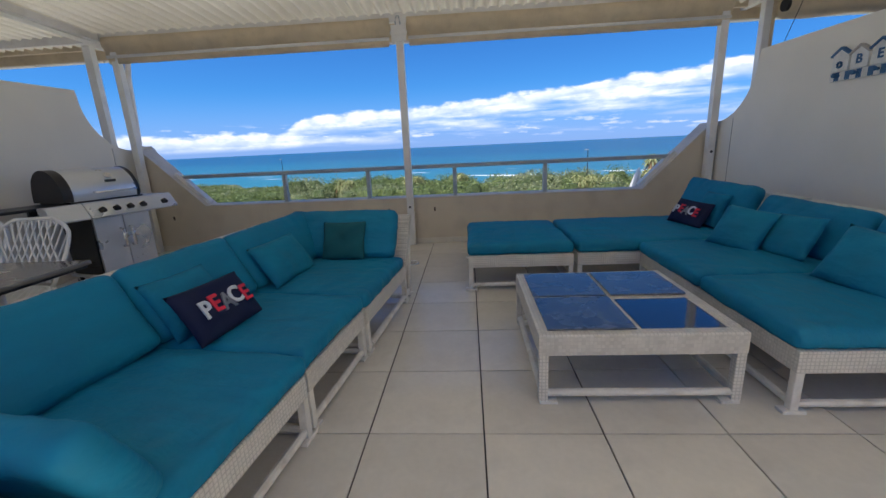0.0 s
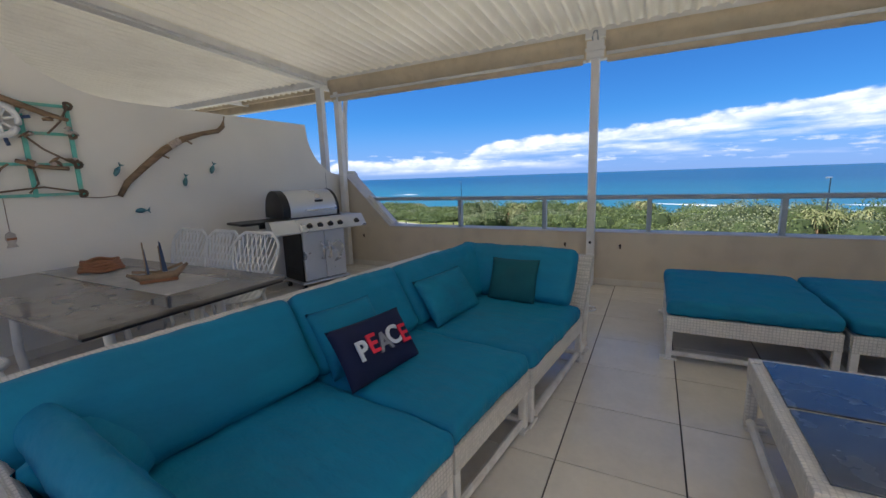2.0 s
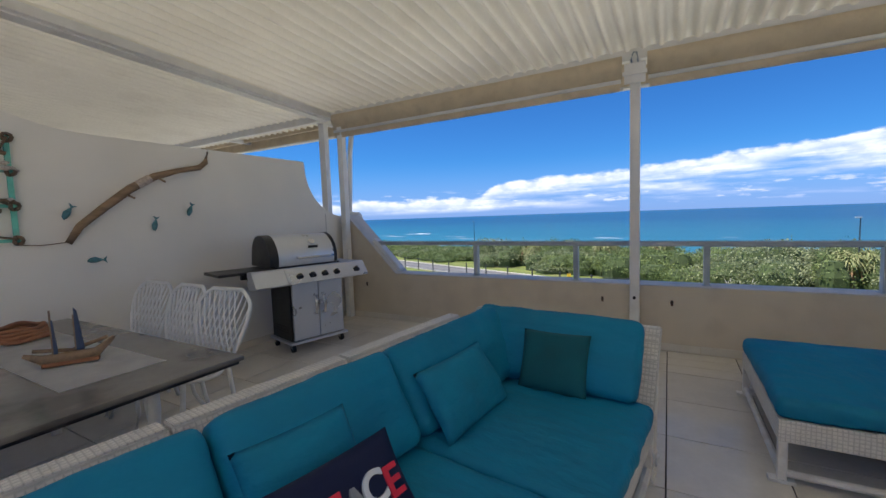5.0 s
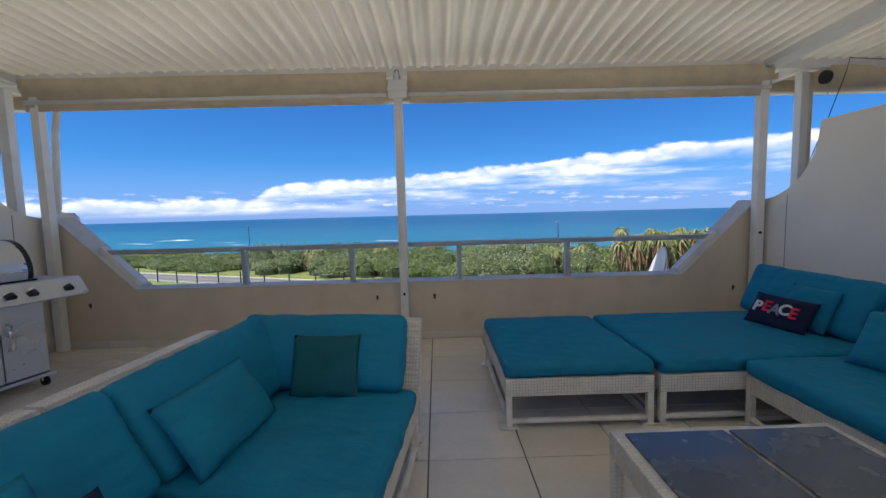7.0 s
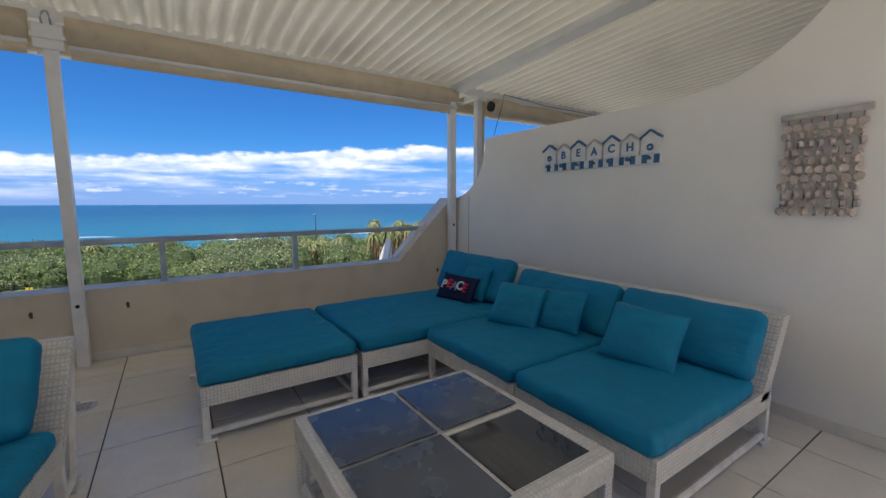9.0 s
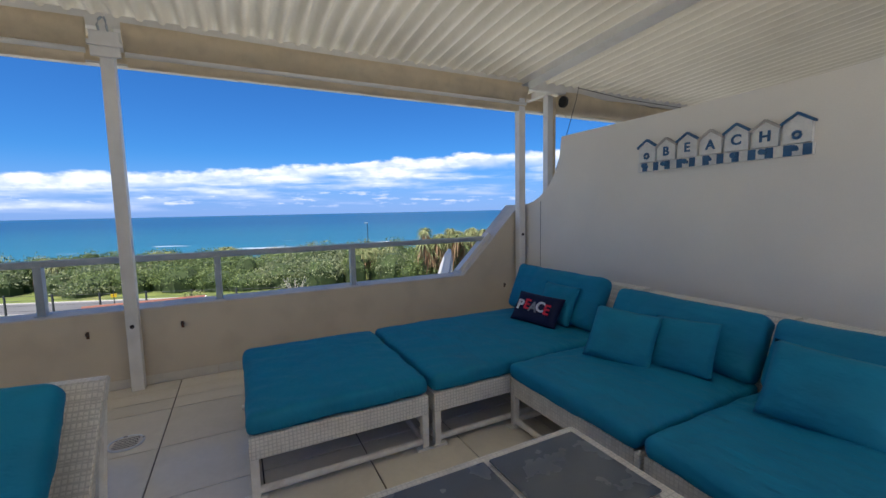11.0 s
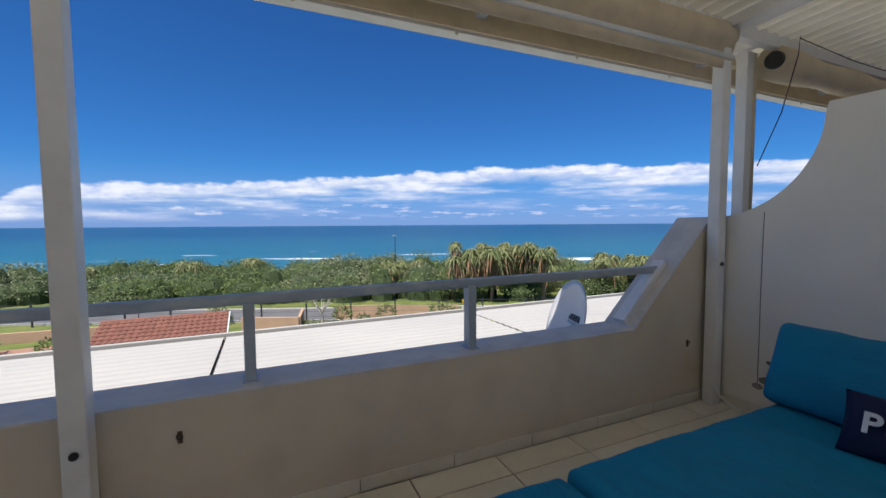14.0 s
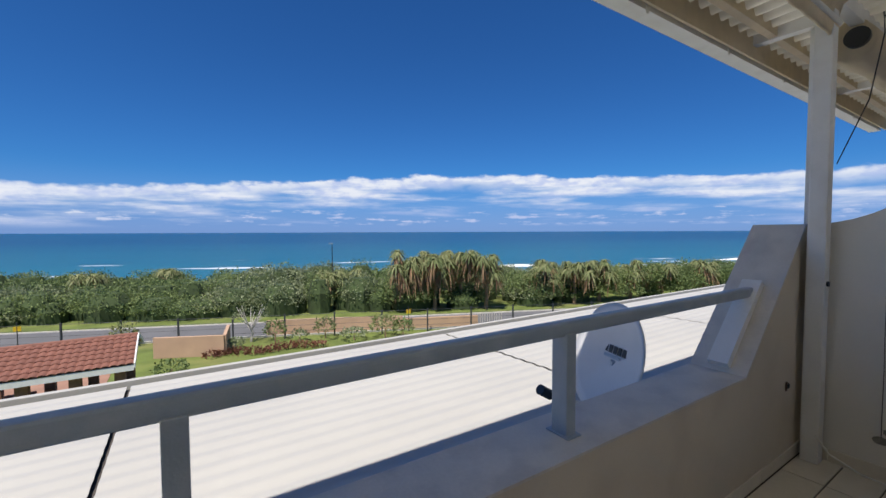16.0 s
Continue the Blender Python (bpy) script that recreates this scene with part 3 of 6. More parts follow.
# small eye hooks on the parapet
for x in (-4.63, -1.19, -0.495, 3.165):
    h = thing("wall_hook", pose(x, YP, 0.52), "small rusty steel hook screwed to the parapet", "hook", "hooks on the parapet")
    part("plate", boxed(-0.011, 0.011, -0.006, 0, -0.03, 0.03, 0.002), M_RUST, h)
    part("ring", tubed([(0.012 * math.cos(a), -0.014, 0.008 + 0.014 * math.sin(a)) for a in [i * math.pi / 5 for i in range(10)]], 0.004, 6, closed=True), M_BLACK, h)

# rolled-up canvas blinds
def blind(name, x0, x1):
    th = thing(name, pose(0, 0, 0), "beige canvas roller blind rolled up under the beam", "blind", "blinds along the front")
    bm = bmesh.new()
    n = 40
    prof = [(5.925, 3.13), (5.885, 3.115), (5.878, 3.06), (5.882, 3.0), (5.90, 2.985), (5.935, 2.885), (5.955, 2.885), (5.946, 3.10)]
    rings = []
    for i in range(n + 1):
        x = x0 + (x1 - x0) * i / n
        rings.append([bm.verts.new((x, y + 0.006 * noise.noise((x * 3, y * 30, z * 9)), z + 0.010 * noise.noise((x * 1.4, 4, z * 4)) - 0.012 * math.sin(math.pi * i / n) * (3.16 - z) / 0.2)) for y, z in prof])
    for i in range(n):
        for j in range(len(prof)):
            k = (j + 1) % len(prof)
            bm.faces.new((rings[i][j], rings[i][k], rings[i + 1][k], rings[i + 1][j]))
    bm.faces.new(rings[0])
    bm.faces.new(rings[-1][::-1])
    bmesh.ops.recalc_face_normals(bm, faces=bm.faces)
    part("roll", bm, M_CANVAS, th, "", True)
    part("bar", tubed([(x0 + 0.01, 5.918, 2.872), (x1 - 0.01, 5.918, 2.872)], 0.017, 10, flat=1.3), M_WHITE, th, "pale metal bottom bar", True)
    bm = bmesh.new()
    a, b = [], []
    for i in range(n + 1):
        x = x0 + 0.02 + (x1 - x0 - 0.04) * i / n
        w = 0.012 * noise.noise((x * 2.2, 9, 0)) + 0.006 * math.sin(x * 31)
        a.append((bm.verts.new((x, 5.915, 2.865)), bm.verts.new((x, 5.931, 2.865))))
        b.append((bm.verts.new((x, 5.925 + w, 2.775 + w * 0.6)), bm.verts.new((x, 5.937 + w, 2.775 + w * 0.6))))
    for i in range(n):
        bm.faces.new((a[i][0], a[i + 1][0], b[i + 1][0], b[i][0]))
        bm.faces.new((a[i][1], b[i][1], b[i + 1][1], a[i + 1][1]))
        bm.faces.new((b[i][0], b[i + 1][0], b[i + 1][1], b[i][1]))
    part("hem_flap", bm, M_CANVAS, th, "", True)


blind("roller_blind", -5.04, -0.975)
blind("roller_blind", -0.735, 3.44)
# bracket at the head of the middle post
hb = thing("post_bracket", pose(-0.85, 5.9, 3.0), "white metal blind bracket with hooks", "bracket")
bm = boxed(-0.10, 0.10, -0.015, 0.015, -0.17, 0.03, 0.003)
box(bm, -0.115, 0.115, -0.03, 0.0, -0.09, -0.05, 0.003)
part("plate", bm, M_WHITE, hb)
for dx in (-0.03, 0.03):
    part("hook", tubed([(dx, -0.02, 0.03), (dx, -0.05, 0.06), (dx * 0.7, -0.03, 0.11), (dx * 0.3, 0.0, 0.14)], 0.009, 8), M_GREYPAINT, hb)

# the neighbour's bunched canvas beyond the right-hand post
nb = thing("canvas_bundle", pose(0, 0, 0), "rolled beige canvas bundle tied up with cord", "canvas")
bm = bmesh.new()
rings = []
for i in range(30):
    s = i / 29
    r = 0.13 - 0.06 * s + 0.012 * math.sin(s * 21)
    rings.append([bm.verts.new((4.14 + 3.6 * s, 6.02 + r * math.cos(a) * (1 + 0.12 * noise.noise((s * 6, a, 0))), 2.98 + 0.1 * s - 0.05 * math.sin(math.pi * s) + r * 1.15 * math.sin(a))) for a in [j * math.pi / 7 for j in range(14)]])
for i in range(29):
    for j in range(14):
        bm.faces.new((rings[i][j], rings[i][(j + 1) % 14], rings[i + 1][(j + 1) % 14], rings[i + 1][j]))
bm.faces.new(rings[0])
bm.faces.new(rings[-1][::-1])
bmesh.ops.recalc_face_normals(bm, faces=bm.faces)
part("roll", bm, M_CANVAS, nb, "", True)
part("drum", disc(bmesh.new(), 0.075, -0.03, 0.03, 20, pose(4.13, 5.98, 2.98, 0, 90)), M_BLACK, nb, "black roller drum")
part("cord", tubed([(4.30, 5.88, 3.18), (4.24, 5.86, 3.0), (4.10, 5.90, 2.5), (4.05, 6.05, 2.05)], 0.0045, 6), M_DARKROPE, nb, "dark pull cord")
part("cord", tubed([(4.30, 5.88, 3.16), (5.2, 5.87, 3.10), (6.6, 5.88, 3.10)], 0.0045, 6), M_DARKROPE, nb)
part("edge_strip", boxed(4.052, 4.095, 6.10, 6.21, 1.60, 3.08, 0.008), M_CANVAS, nb, "canvas edge against the post")

# downpipe at the left
dp = thing("downpipe", pose(0, 0, 0), "white plastic downpipe with elbows outside the post", "pipe")
part("pipe", tubed([(-5.33, 6.66, 2.98), (-5.33, 6.60, 2.7), (-5.31, 6.5, 1.70), (-5.30, 6.5, 1.64), (-5.24, 6.5, 1.61), (-5.13, 6.5, 1.61), (-5.09, 6.5, 1.57), (-5.085, 6.5, 1.50), (-5.085, 6.5, -0.15)], 0.042, 12), M_WHITE, dp, "", True)

# skirting tiles
x = XL + 0.02
while x < XR - 0.05:
    structure("baseboard", boxed(x + 0.003, min(x + 0.597, XR - 0.01), YP - 0.010, YP - 0.001, 0.0, 0.082, 0.002), M_TILE, "cream skirting tile")
    x += 0.6
for sgn, xw in ((1, XL), (-1, XR)):
    y = YB + 0.1
    while y < 5.9:
        a, b = sorted((xw + sgn * 0.001, xw + sgn * 0.010))
        structure("baseboard", boxed(a, b, y + 0.003, min(y + 0.597, 6.03), 0.0, 0.082, 0.002), M_TILE, "cream skirting tile")
        y += 0.6



# ---------------------------------------------------------------- sofas
def module(parent, x0, x1, y0, y1, z_top=0.36, band=0.125):
    """The wicker seat frame of one sofa unit: a woven band on four legs joined by low runners."""
    bm = bmesh.new()
    t = 0.035
    for a in ((x0, x1, y0, y0 + t), (x0, x1, y1 - t, y1), (x0, x0 + t, y0 + t, y1 - t), (x1 - t, x1, y0 + t, y1 - t)):
        box(bm, *a, z_top - band, z_top, 0.008)
    box(bm, x0 + t, x1 - t, y0 + t, y1 - t, z_top - 0.03, z_top - 0.012)
    part("seat_frame", bm, M_WICKER, parent)
    for x in (x0 + 0.024, x1 - 0.024):
        for y in (y0 + 0.024, y1 - 0.024):
            part("leg", boxed(x - 0.022, x + 0.022, y - 0.022, y + 0.022, 0.016, z_top - band + 0.01, 0.006), M_TUBE, parent)
            part("foot", boxed(x - 0.06, x + 0.06, y - 0.03, y + 0.03, 0.0, 0.018, 0.003), M_TUBE, parent)
    for y in (y0 + 0.024, y1 - 0.024):
        part("runner", tubed([(x0 + 0.03, y, 0.052), (x1 - 0.03, y, 0.052)], 0.021, 8), M_TUBE, parent)
    for x in (x0 + 0.024, x1 - 0.024):
        part("runner", tubed([(x, y0 + 0.03, 0.052), (x, y1 - 0.03, 0.052)], 0.021, 8), M_TUBE, parent)


def seat_cushion(parent, x0, x1, y0, y1, z=0.36, t=0.115, seed=0):
    return part("seat_cushion", cushion(x1 - x0 + 0.012, y1 - y0 - 0.004, t, 0.045, 0.026, 0.007, seed, 0.026), M_TEAL, parent, "", True, pose((x0 + x1) / 2, (y0 + y1) / 2, z))


def leaning(low, high, length, thick, seed):
    """Pose and mesh of a back cushion whose foot line runs along y at low=(x, z) and whose top is at high."""
    dx, dz = high[0] - low[0], high[1] - low[1]
    h = math.hypot(dx, dz)
    return cushion(h, length, thick, 0.055, 0.03, 0.0065, seed, 0.028), h, math.degrees(math.atan2(dz, dx))


def back_cushion(parent, low, high, y0, y1, thick=0.14, seed=0):
    bm, h, ang = leaning(low, high, y1 - y0, thick, seed)
    mid = ((low[0] + high[0]) / 2, (y0 + y1) / 2, (low[1] + high[1]) / 2)
    m = Matrix.Translation(mid) @ pose(0, 0, 0, 0, -ang, 0) @ Matrix.Translation((0, 0, -0.01))
    return part("back_cushion", bm, M_TEAL, parent, "", True, m)


def back_panel(parent, low, high, y0, y1, thick=0.05):
    """A leaning woven panel behind the back cushions."""
    bm = bmesh.new()
    prism(bm, [(low[0], low[1]), (low[0] + thick, low[1]), (high[0] + thick, high[1]), (high[0], high[1])], "y", y0, y1)
    bmesh.ops.bevel(bm, geom=bm.edges[:], offset=0.008, segments=2, affect="EDGES")
    part("back_panel", bm, M_WICKER, parent)


TEAL_L = "teal canvas cushions on white wicker"
GR = "sectional sofa units along the wall"
ott = thing("ottoman", pose(0, 0, 0), "square teal cushioned ottoman on a white wicker frame", "ottoman")
module(ott, 0.0, 1.04, 3.88, 5.12)
seat_cushion(ott, 0.0, 1.04, 3.88, 5.13, seed=1)
cha = thing("chaise_seat", pose(0, 0, 0), "long teal cushioned chaise unit on a white wicker frame", "sofa", GR)
module(cha, 1.08, 2.98, 3.88, 5.14)
seat_cushion(cha, 1.08, 2.70, 3.88, 5.15, seed=2)
back_panel(cha, (2.80, 0.30), (3.07, 0.82), 3.90, 5.17, 0.13)
back_cushion(cha, (2.70, 0.45), (2.89, 0.89), 4.02, 5.19, 0.15, 3)
for y0, y1, sd in ((2.83, 3.86, 4), (1.90, 2.81, 7)):
    s = thing("sofa_seat", pose(0, 0, 0), "teal cushioned sofa unit on a white wicker frame", "sofa", GR)
    module(s, 1.66, 2.98, y0, y1)
    seat_cushion(s, 1.64, 2.72, y0, y1, seed=sd)
    back_panel(s, (2.80, 0.30), (3.07, 0.81), y0, y1, 0.13)
    back_cushion(s, (2.72, 0.44), (2.92, 0.82), y0 + 0.01, y1 + (0.06 if sd == 4 else 0.0), 0.15, sd + 1)

# the long sofa with leaning backs on two sides, turned a little from the tiles
SO = Matrix.Translation((-0.80, 1.75, 0)) @ pose(0, 0, 0, 0, 0, 90 - 6.8)
# its own frame: x runs along the sofa towards the sea, y towards its back


def sofa_piece(name, label):
    ob = thing(name, SO, label, "sofa", "units of the long sofa")
    return ob


def back_along(parent, x0, x1, seed):
    h_low, h_high = (0.92, 0.43), (1.16, 0.83)
    bm, h, ang = leaning(h_low, h_high, x1 - x0, 0.15, seed)
    mid = ((x0 + x1) / 2, (h_low[0] + h_high[0]) / 2, (h_low[1] + h_high[1]) / 2)
    m = Matrix.Translation(mid) @ pose(0, 0, 0, 0, 0, 90) @ pose(0, 0, 0, 0, -ang, 0)
    part("back_cushion", bm, M_TEAL, parent, "", True, m)
    pb = bmesh.new()
    prism(pb, [(1.06, 0.30), (1.13, 0.30), (1.43, 0.79), (1.33, 0.79)], "x", x0, x1)
    bmesh.ops.bevel(pb, geom=pb.edges[:], offset=0.008, segments=2, affect="EDGES")
    part("back_panel", pb, M_WICKER, parent)


m1 = sofa_piece("corner_sofa_unit", "teal cushioned corner sofa unit on a white wicker frame")
module(m1, 0.84, 1.90, 0.02, 1.10)
seat_cushion(m1, 0.82, 1.80, 0.0, 0.98, seed=11)
back_along(m1, 0.84, 1.92, 12)
bm, h, ang = leaning((1.79, 0.43), (2.06, 0.82), 1.08, 0.15, 13)
part("back_cushion", bm, M_TEAL, m1, "", True, Matrix.Translation((1.925, 0.62, 0.625)) @ pose(0, 0, 0, 0, -ang, 0))
pb = bmesh.new()
prism(pb, [(1.88, 0.24), (1.93, 0.24), (2.27, 0.785), (2.20, 0.785)], "y", 0.03, 1.36)
bmesh.ops.bevel(pb, geom=pb.edges[:], offset=0.008, segments=2, affect="EDGES")
part("back_panel", pb, M_WICKER, m1)
part("back_leg", tubed([(2.23, 0.06, 0.74), (2.06, 0.055, 0.05)], 0.023, 8), M_TUBE, m1)
part("runner", tubed([(0.9, 0.03, 0.052), (2.10, 0.05, 0.052)], 0.022, 8), M_TUBE, m1)
part("foot", boxed(2.0, 2.12, 0.02, 0.09, 0.0, 0.018, 0.003), M_TUBE, m1)

m2 = sofa_piece("sofa_seat", "teal cushioned sofa unit on a white wicker frame")
module(m2, 0.01, 0.81, 0.03, 1.10)
seat_cushion(m2, 0.0, 0.81, 0.02, 0.98, seed=21)
back_along(m2, 0.0, 0.83, 22)

m3 = sofa_piece("end_sofa_unit", "teal cushioned end sofa unit with a woven wicker arm")
module(m3, -1.08, -0.02, 0.02, 1.10)
seat_cushion(m3, -0.98, -0.01, 0.0, 0.98, seed=31)
back_along(m3, -1.18, -0.01, 32)
bm, h, ang = leaning((-0.92, 0.43), (-1.09, 0.775), 1.10, 0.13, 33)
part("arm_cushion", bm, M_TEAL, m3, "", True, Matrix.Translation((-1.005, 0.56, 0.60)) @ pose(0, 0, 0, 0, -ang, 0) @ Matrix.Translation((0, 0, -0.13)))
pb = bmesh.new()
prism(pb, [(-1.02, 0.24), (-1.16, 0.24), (-1.25, 0.68), (-1.22, 0.72), (-1.13, 0.72), (-1.10, 0.68)], "y", 0.03, 1.34)
bmesh.ops.bevel(pb, geom=pb.edges[:], offset=0.012, segments=3, affect="EDGES")
part("arm", pb, M_WICKER, m3, "woven white wicker end arm")
for yy in (0.26, 1.06):
    part("leg", boxed(-1.08, -1.035, yy - 0.02, yy + 0.025, 0.0, 0.25, 0.005), M_TUBE, m3)


# ---------------------------------------------------------------- throw pillows
def throw(name, m, w, h, t, mat, label, seed, word=False):
    th = thing(name, m, label, "pillow")
    part("cover", pillow(w, h, t, seed), mat, th, "", True)
    if word:
        s = w / 0.52
        for i, (ch, cm) in enumerate(zip("PEACE", (M_PALE, M_RED, M_GREYF, M_PALE, M_RED))):
            letters(ch, 0.135 * s, cm, th, pose((-0.150 + 0.075 * i) * s, -t * 0.5 - 0.004, h * 0.5 + (0.008 if i % 2 else -0.006), 90, 0, 0), "letter", 0.005, 0.003)
    return th


def on_sofa(a, b, z, lean, turn, roll=0):
    return SO @ Matrix.Translation((a, b, z)) @ pose(0, 0, 0, 0, 0, turn) @ pose(0, 0, 0, -lean, 0, 0) @ pose(0, 0, 0, 0, roll, 0)


throw("throw_pillow", on_sofa(1.16, 0.70, 0.48, 34, 0), 0.60, 0.36, 0.13, M_TEAL2, "plain teal throw pillow leaning on the back cushion", 1)
throw("throw_pillow", on_sofa(1.62, 0.52, 0.48, 24, -86), 0.40, 0.36, 0.11, M_TEALDARK, "dark green-teal square throw pillow", 2)
throw("throw_pillow", on_sofa(0.22, 0.73, 0.48, 34, -4), 0.44, 0.38, 0.12, M_TEAL2, "plain teal throw pillow behind a navy one", 3)
throw("peace_pillow", on_sofa(0.21, 0.55, 0.485, 34, 2, 3), 0.54, 0.32, 0.12, M_NAVY, "navy throw pillow lettered PEACE in red, white and grey", 4, True)
throw("throw_pillow", on_sofa(-0.84, 0.74, 0.49, 40, 50), 0.40, 0.32, 0.12, M_TEAL2, "plain teal throw pillow in the sofa corner", 5)


def on_wall_sofa(x, y, z, lean, turn=0, roll=0):
    return Matrix.Translation((x, y, z)) @ pose(0, 0, 0, 0, 0, -90 + turn) @ pose(0, 0, 0, -lean, 0, 0) @ pose(0, 0, 0, 0, roll, 0)


throw("throw_pillow", on_wall_sofa(2.52, 4.42, 0.49, 24, 0), 0.44, 0.37, 0.12, M_TEAL2, "plain teal throw pillow behind a navy one", 6)
throw("peace_pillow", on_wall_sofa(2.34, 4.47, 0.49, 32, 14, 2), 0.50, 0.29, 0.12, M_NAVY, "navy throw pillow lettered PEACE in red, white and grey", 7, True)
throw("throw_pillow", on_wall_sofa(2.22, 3.46, 0.485, 34, 24, 5), 0.44, 0.39, 0.13, M_TEAL2, "teal square throw pillow on the wall sofa", 8)
throw("throw_pillow", on_wall_sofa(2.42, 3.16, 0.485, 30, 8, -3), 0.40, 0.36, 0.12, M_TEAL2, "plain teal throw pillow on the wall sofa", 9)
throw("throw_pillow", on_wall_sofa(2.30, 2.42, 0.485, 33, 16, 6), 0.47, 0.40, 0.13, M_TEAL2, "teal square throw pillow with a soft fold", 10)


# ---------------------------------------------------------------- coffee table
ct = thing("coffee_table", pose(0.93, 2.54, 0.0), "low white wicker coffee table with four dark glass panes", "coffee table")
bm = bmesh.new()
w = 0.55
t = 0.075
for a in ((-w, w, -w, -w + t), (-w, w, w - t, w), (-w, -w + t, -w + t, w - t), (w - t, w, -w + t, w - t)):
    box(bm, *a, 0.30, 0.425, 0.012)
box(bm, -0.02, 0.02, -w + t, w - t, 0.325, 0.42, 0.006)
box(bm, -w + t, -0.02, -0.02, 0.02, 0.325, 0.42, 0.006)
box(bm, 0.02, w - t, -0.02, 0.02, 0.325, 0.42, 0.006)
part("top_frame", bm, M_WICKER, ct)
for sx in (-1, 1):
    for sy in (-1, 1):
        clear = sx > 0 and sy < 0
        a = sorted((sx * 0.014, sx * 0.495))
        b = sorted((sy * 0.014, sy * 0.495))
        if clear:
            part("glass_pane", boxed(sx * 0.258 - 0.232, sx * 0.258 + 0.232, sy * 0.258 - 0.232, sy * 0.258 + 0.232, 0.409, 0.417, 0.001), M_DARKGLASS, ct, "clear dark mirror-like glass pane")
        else:
            part("glass_pane", boxed(a[0], a[1], b[0], b[1], 0.426, 0.436, 0.002), M_DARKMATT, ct, "smoked blue-black glass pane")
part("shelf_under", boxed(0.02, w - t, -w + t, -0.02, 0.315, 0.325), M_BLACK, ct)
for sx in (-1, 1):
    for sy in (-1, 1):
        x, y = sx * (w - 0.03), sy * (w - 0.03)
        part("leg", boxed(x - 0.026, x + 0.026, y - 0.026, y + 0.026, 0.016, 0.31, 0.006), M_WICKER, ct)
        part("foot", boxed(x - 0.05 - 0.03 * sx, x + 0.05 - 0.03 * sx, y - 0.03, y + 0.03, 0.0, 0.018, 0.003), M_TUBE, ct)
for s in (-1, 1):
    part("runner", tubed([(-w + 0.03, s * (w - 0.03), 0.06), (w - 0.03, s * (w - 0.03), 0.06)], 0.022, 8), M_TUBE, ct)
    part("runner", tubed([(s * (w - 0.03), -w + 0.03, 0.06), (s * (w - 0.03), w - 0.03, 0.06)], 0.022, 8), M_TUBE, ct)


# ---------------------------------------------------------------- gas barbecue
bq = thing("gas_barbecue", pose(-4.30, 4.30, 0, 0, 0, 75) @ Matrix.Diagonal((1.10, 1.10, 1.02, 1)), "stainless steel gas barbecue with black lid ends on castors", "barbecue")
part("cabinet", boxed(0.0, 0.62, 0.02, 0.48, 0.13, 0.80, 0.006), M_BLACK, bq, "black enamelled cabinet")
part("base_tray", boxed(-0.03, 0.65, -0.02, 0.50, 0.10, 0.13, 0.004), M_STEEL, bq)
for k, (a, b) in enumerate(((0.015, 0.306), (0.314, 0.605))):
    d = part("door", boxed(a, b, -0.012, 0.018, 0.145, 0.79, 0.005), M_STEEL, bq, "brushed steel cabinet door")
    hx = b - 0.045 if k == 0 else a + 0.045
    part("handle", tubed([(hx, -0.012, 0.42), (hx, -0.05, 0.43), (hx, -0.055, 0.48), (hx, -0.055, 0.58), (hx, -0.05, 0.63), (hx, -0.012, 0.64)], 0.017, 8), M_CHROME, d, "curved steel handle", True)
pan = bmesh.new()
prism(pan, [(-0.21, 0.83), (-0.185, 0.815), (-0.02, 0.80), (0.0, 0.82), (0.0, 0.985), (-0.08, 0.99), (-0.11, 0.985)], "x", -0.10, 0.84)
bmesh.ops.bevel(pan, geom=pan.edges[:], offset=0.005, segments=2, affect="EDGES")
cp = part("control_panel", pan, M_STEEL, bq, "brushed steel control panel")
pan = bmesh.new()
prism(pan, [(-0.21, 0.83), (-0.185, 0.815), (-0.02, 0.80), (0.0, 0.82), (0.0, 0.985), (-0.08, 0.99), (-0.11, 0.985)], "x", -0.42, -0.105)
bmesh.ops.bevel(pan, geom=pan.edges[:], offset=0.005, segments=2, affect="EDGES")
part("shelf_front", pan, M_STEEL, bq)
part("warning_label", boxed(-0.30, -0.19, -0.001, 0.001, -0.02, 0.02), M_RED, bq, "small faded warning label", False, Matrix.Translation((0, -0.163, 0.90)) @ pose(0, 0, 0, -32, 0, 0))
for x in (0.03, 0.17, 0.31, 0.45, 0.70):
    kn = part("knob", disc(bmesh.new(), 0.033, 0, 0.035, 20, pose(x, -0.162, 0.905, 122)), M_BLACK, cp, "black control knob", False)
    part("bezel", disc(bmesh.new(), 0.040, -0.004, 0.008, 20, pose(x, -0.160, 0.904, 122)), M_CHROME, cp)
lid_prof = [(0.02, 1.00), (0.005, 1.05), (0.01, 1.13), (0.04, 1.21), (0.09, 1.28), (0.16, 1.33), (0.25, 1.355), (0.34, 1.34), (0.42, 1.28), (0.47, 1.18), (0.49, 1.00)]
lid_prof = [tuple(Vector(lid_prof[i]).lerp(Vector(lid_prof[i + 1]), k / 4)) for i in range(len(lid_prof) - 1) for k in range(4)] + [lid_prof[-1]]
for _ in range(6):
    lid_prof = [lid_prof[0]] + [((lid_prof[i - 1][0] + 2 * lid_prof[i][0] + lid_prof[i + 1][0]) / 4, (lid_prof[i - 1][1] + 2 * lid_prof[i][1] + lid_prof[i + 1][1]) / 4) for i in range(1, len(lid_prof) - 1)] + [lid_prof[-1]]
lid = part("lid", prism(bmesh.new(), lid_prof, "x", -0.09, 0.54), M_STEEL, bq, "polished steel lid", False)
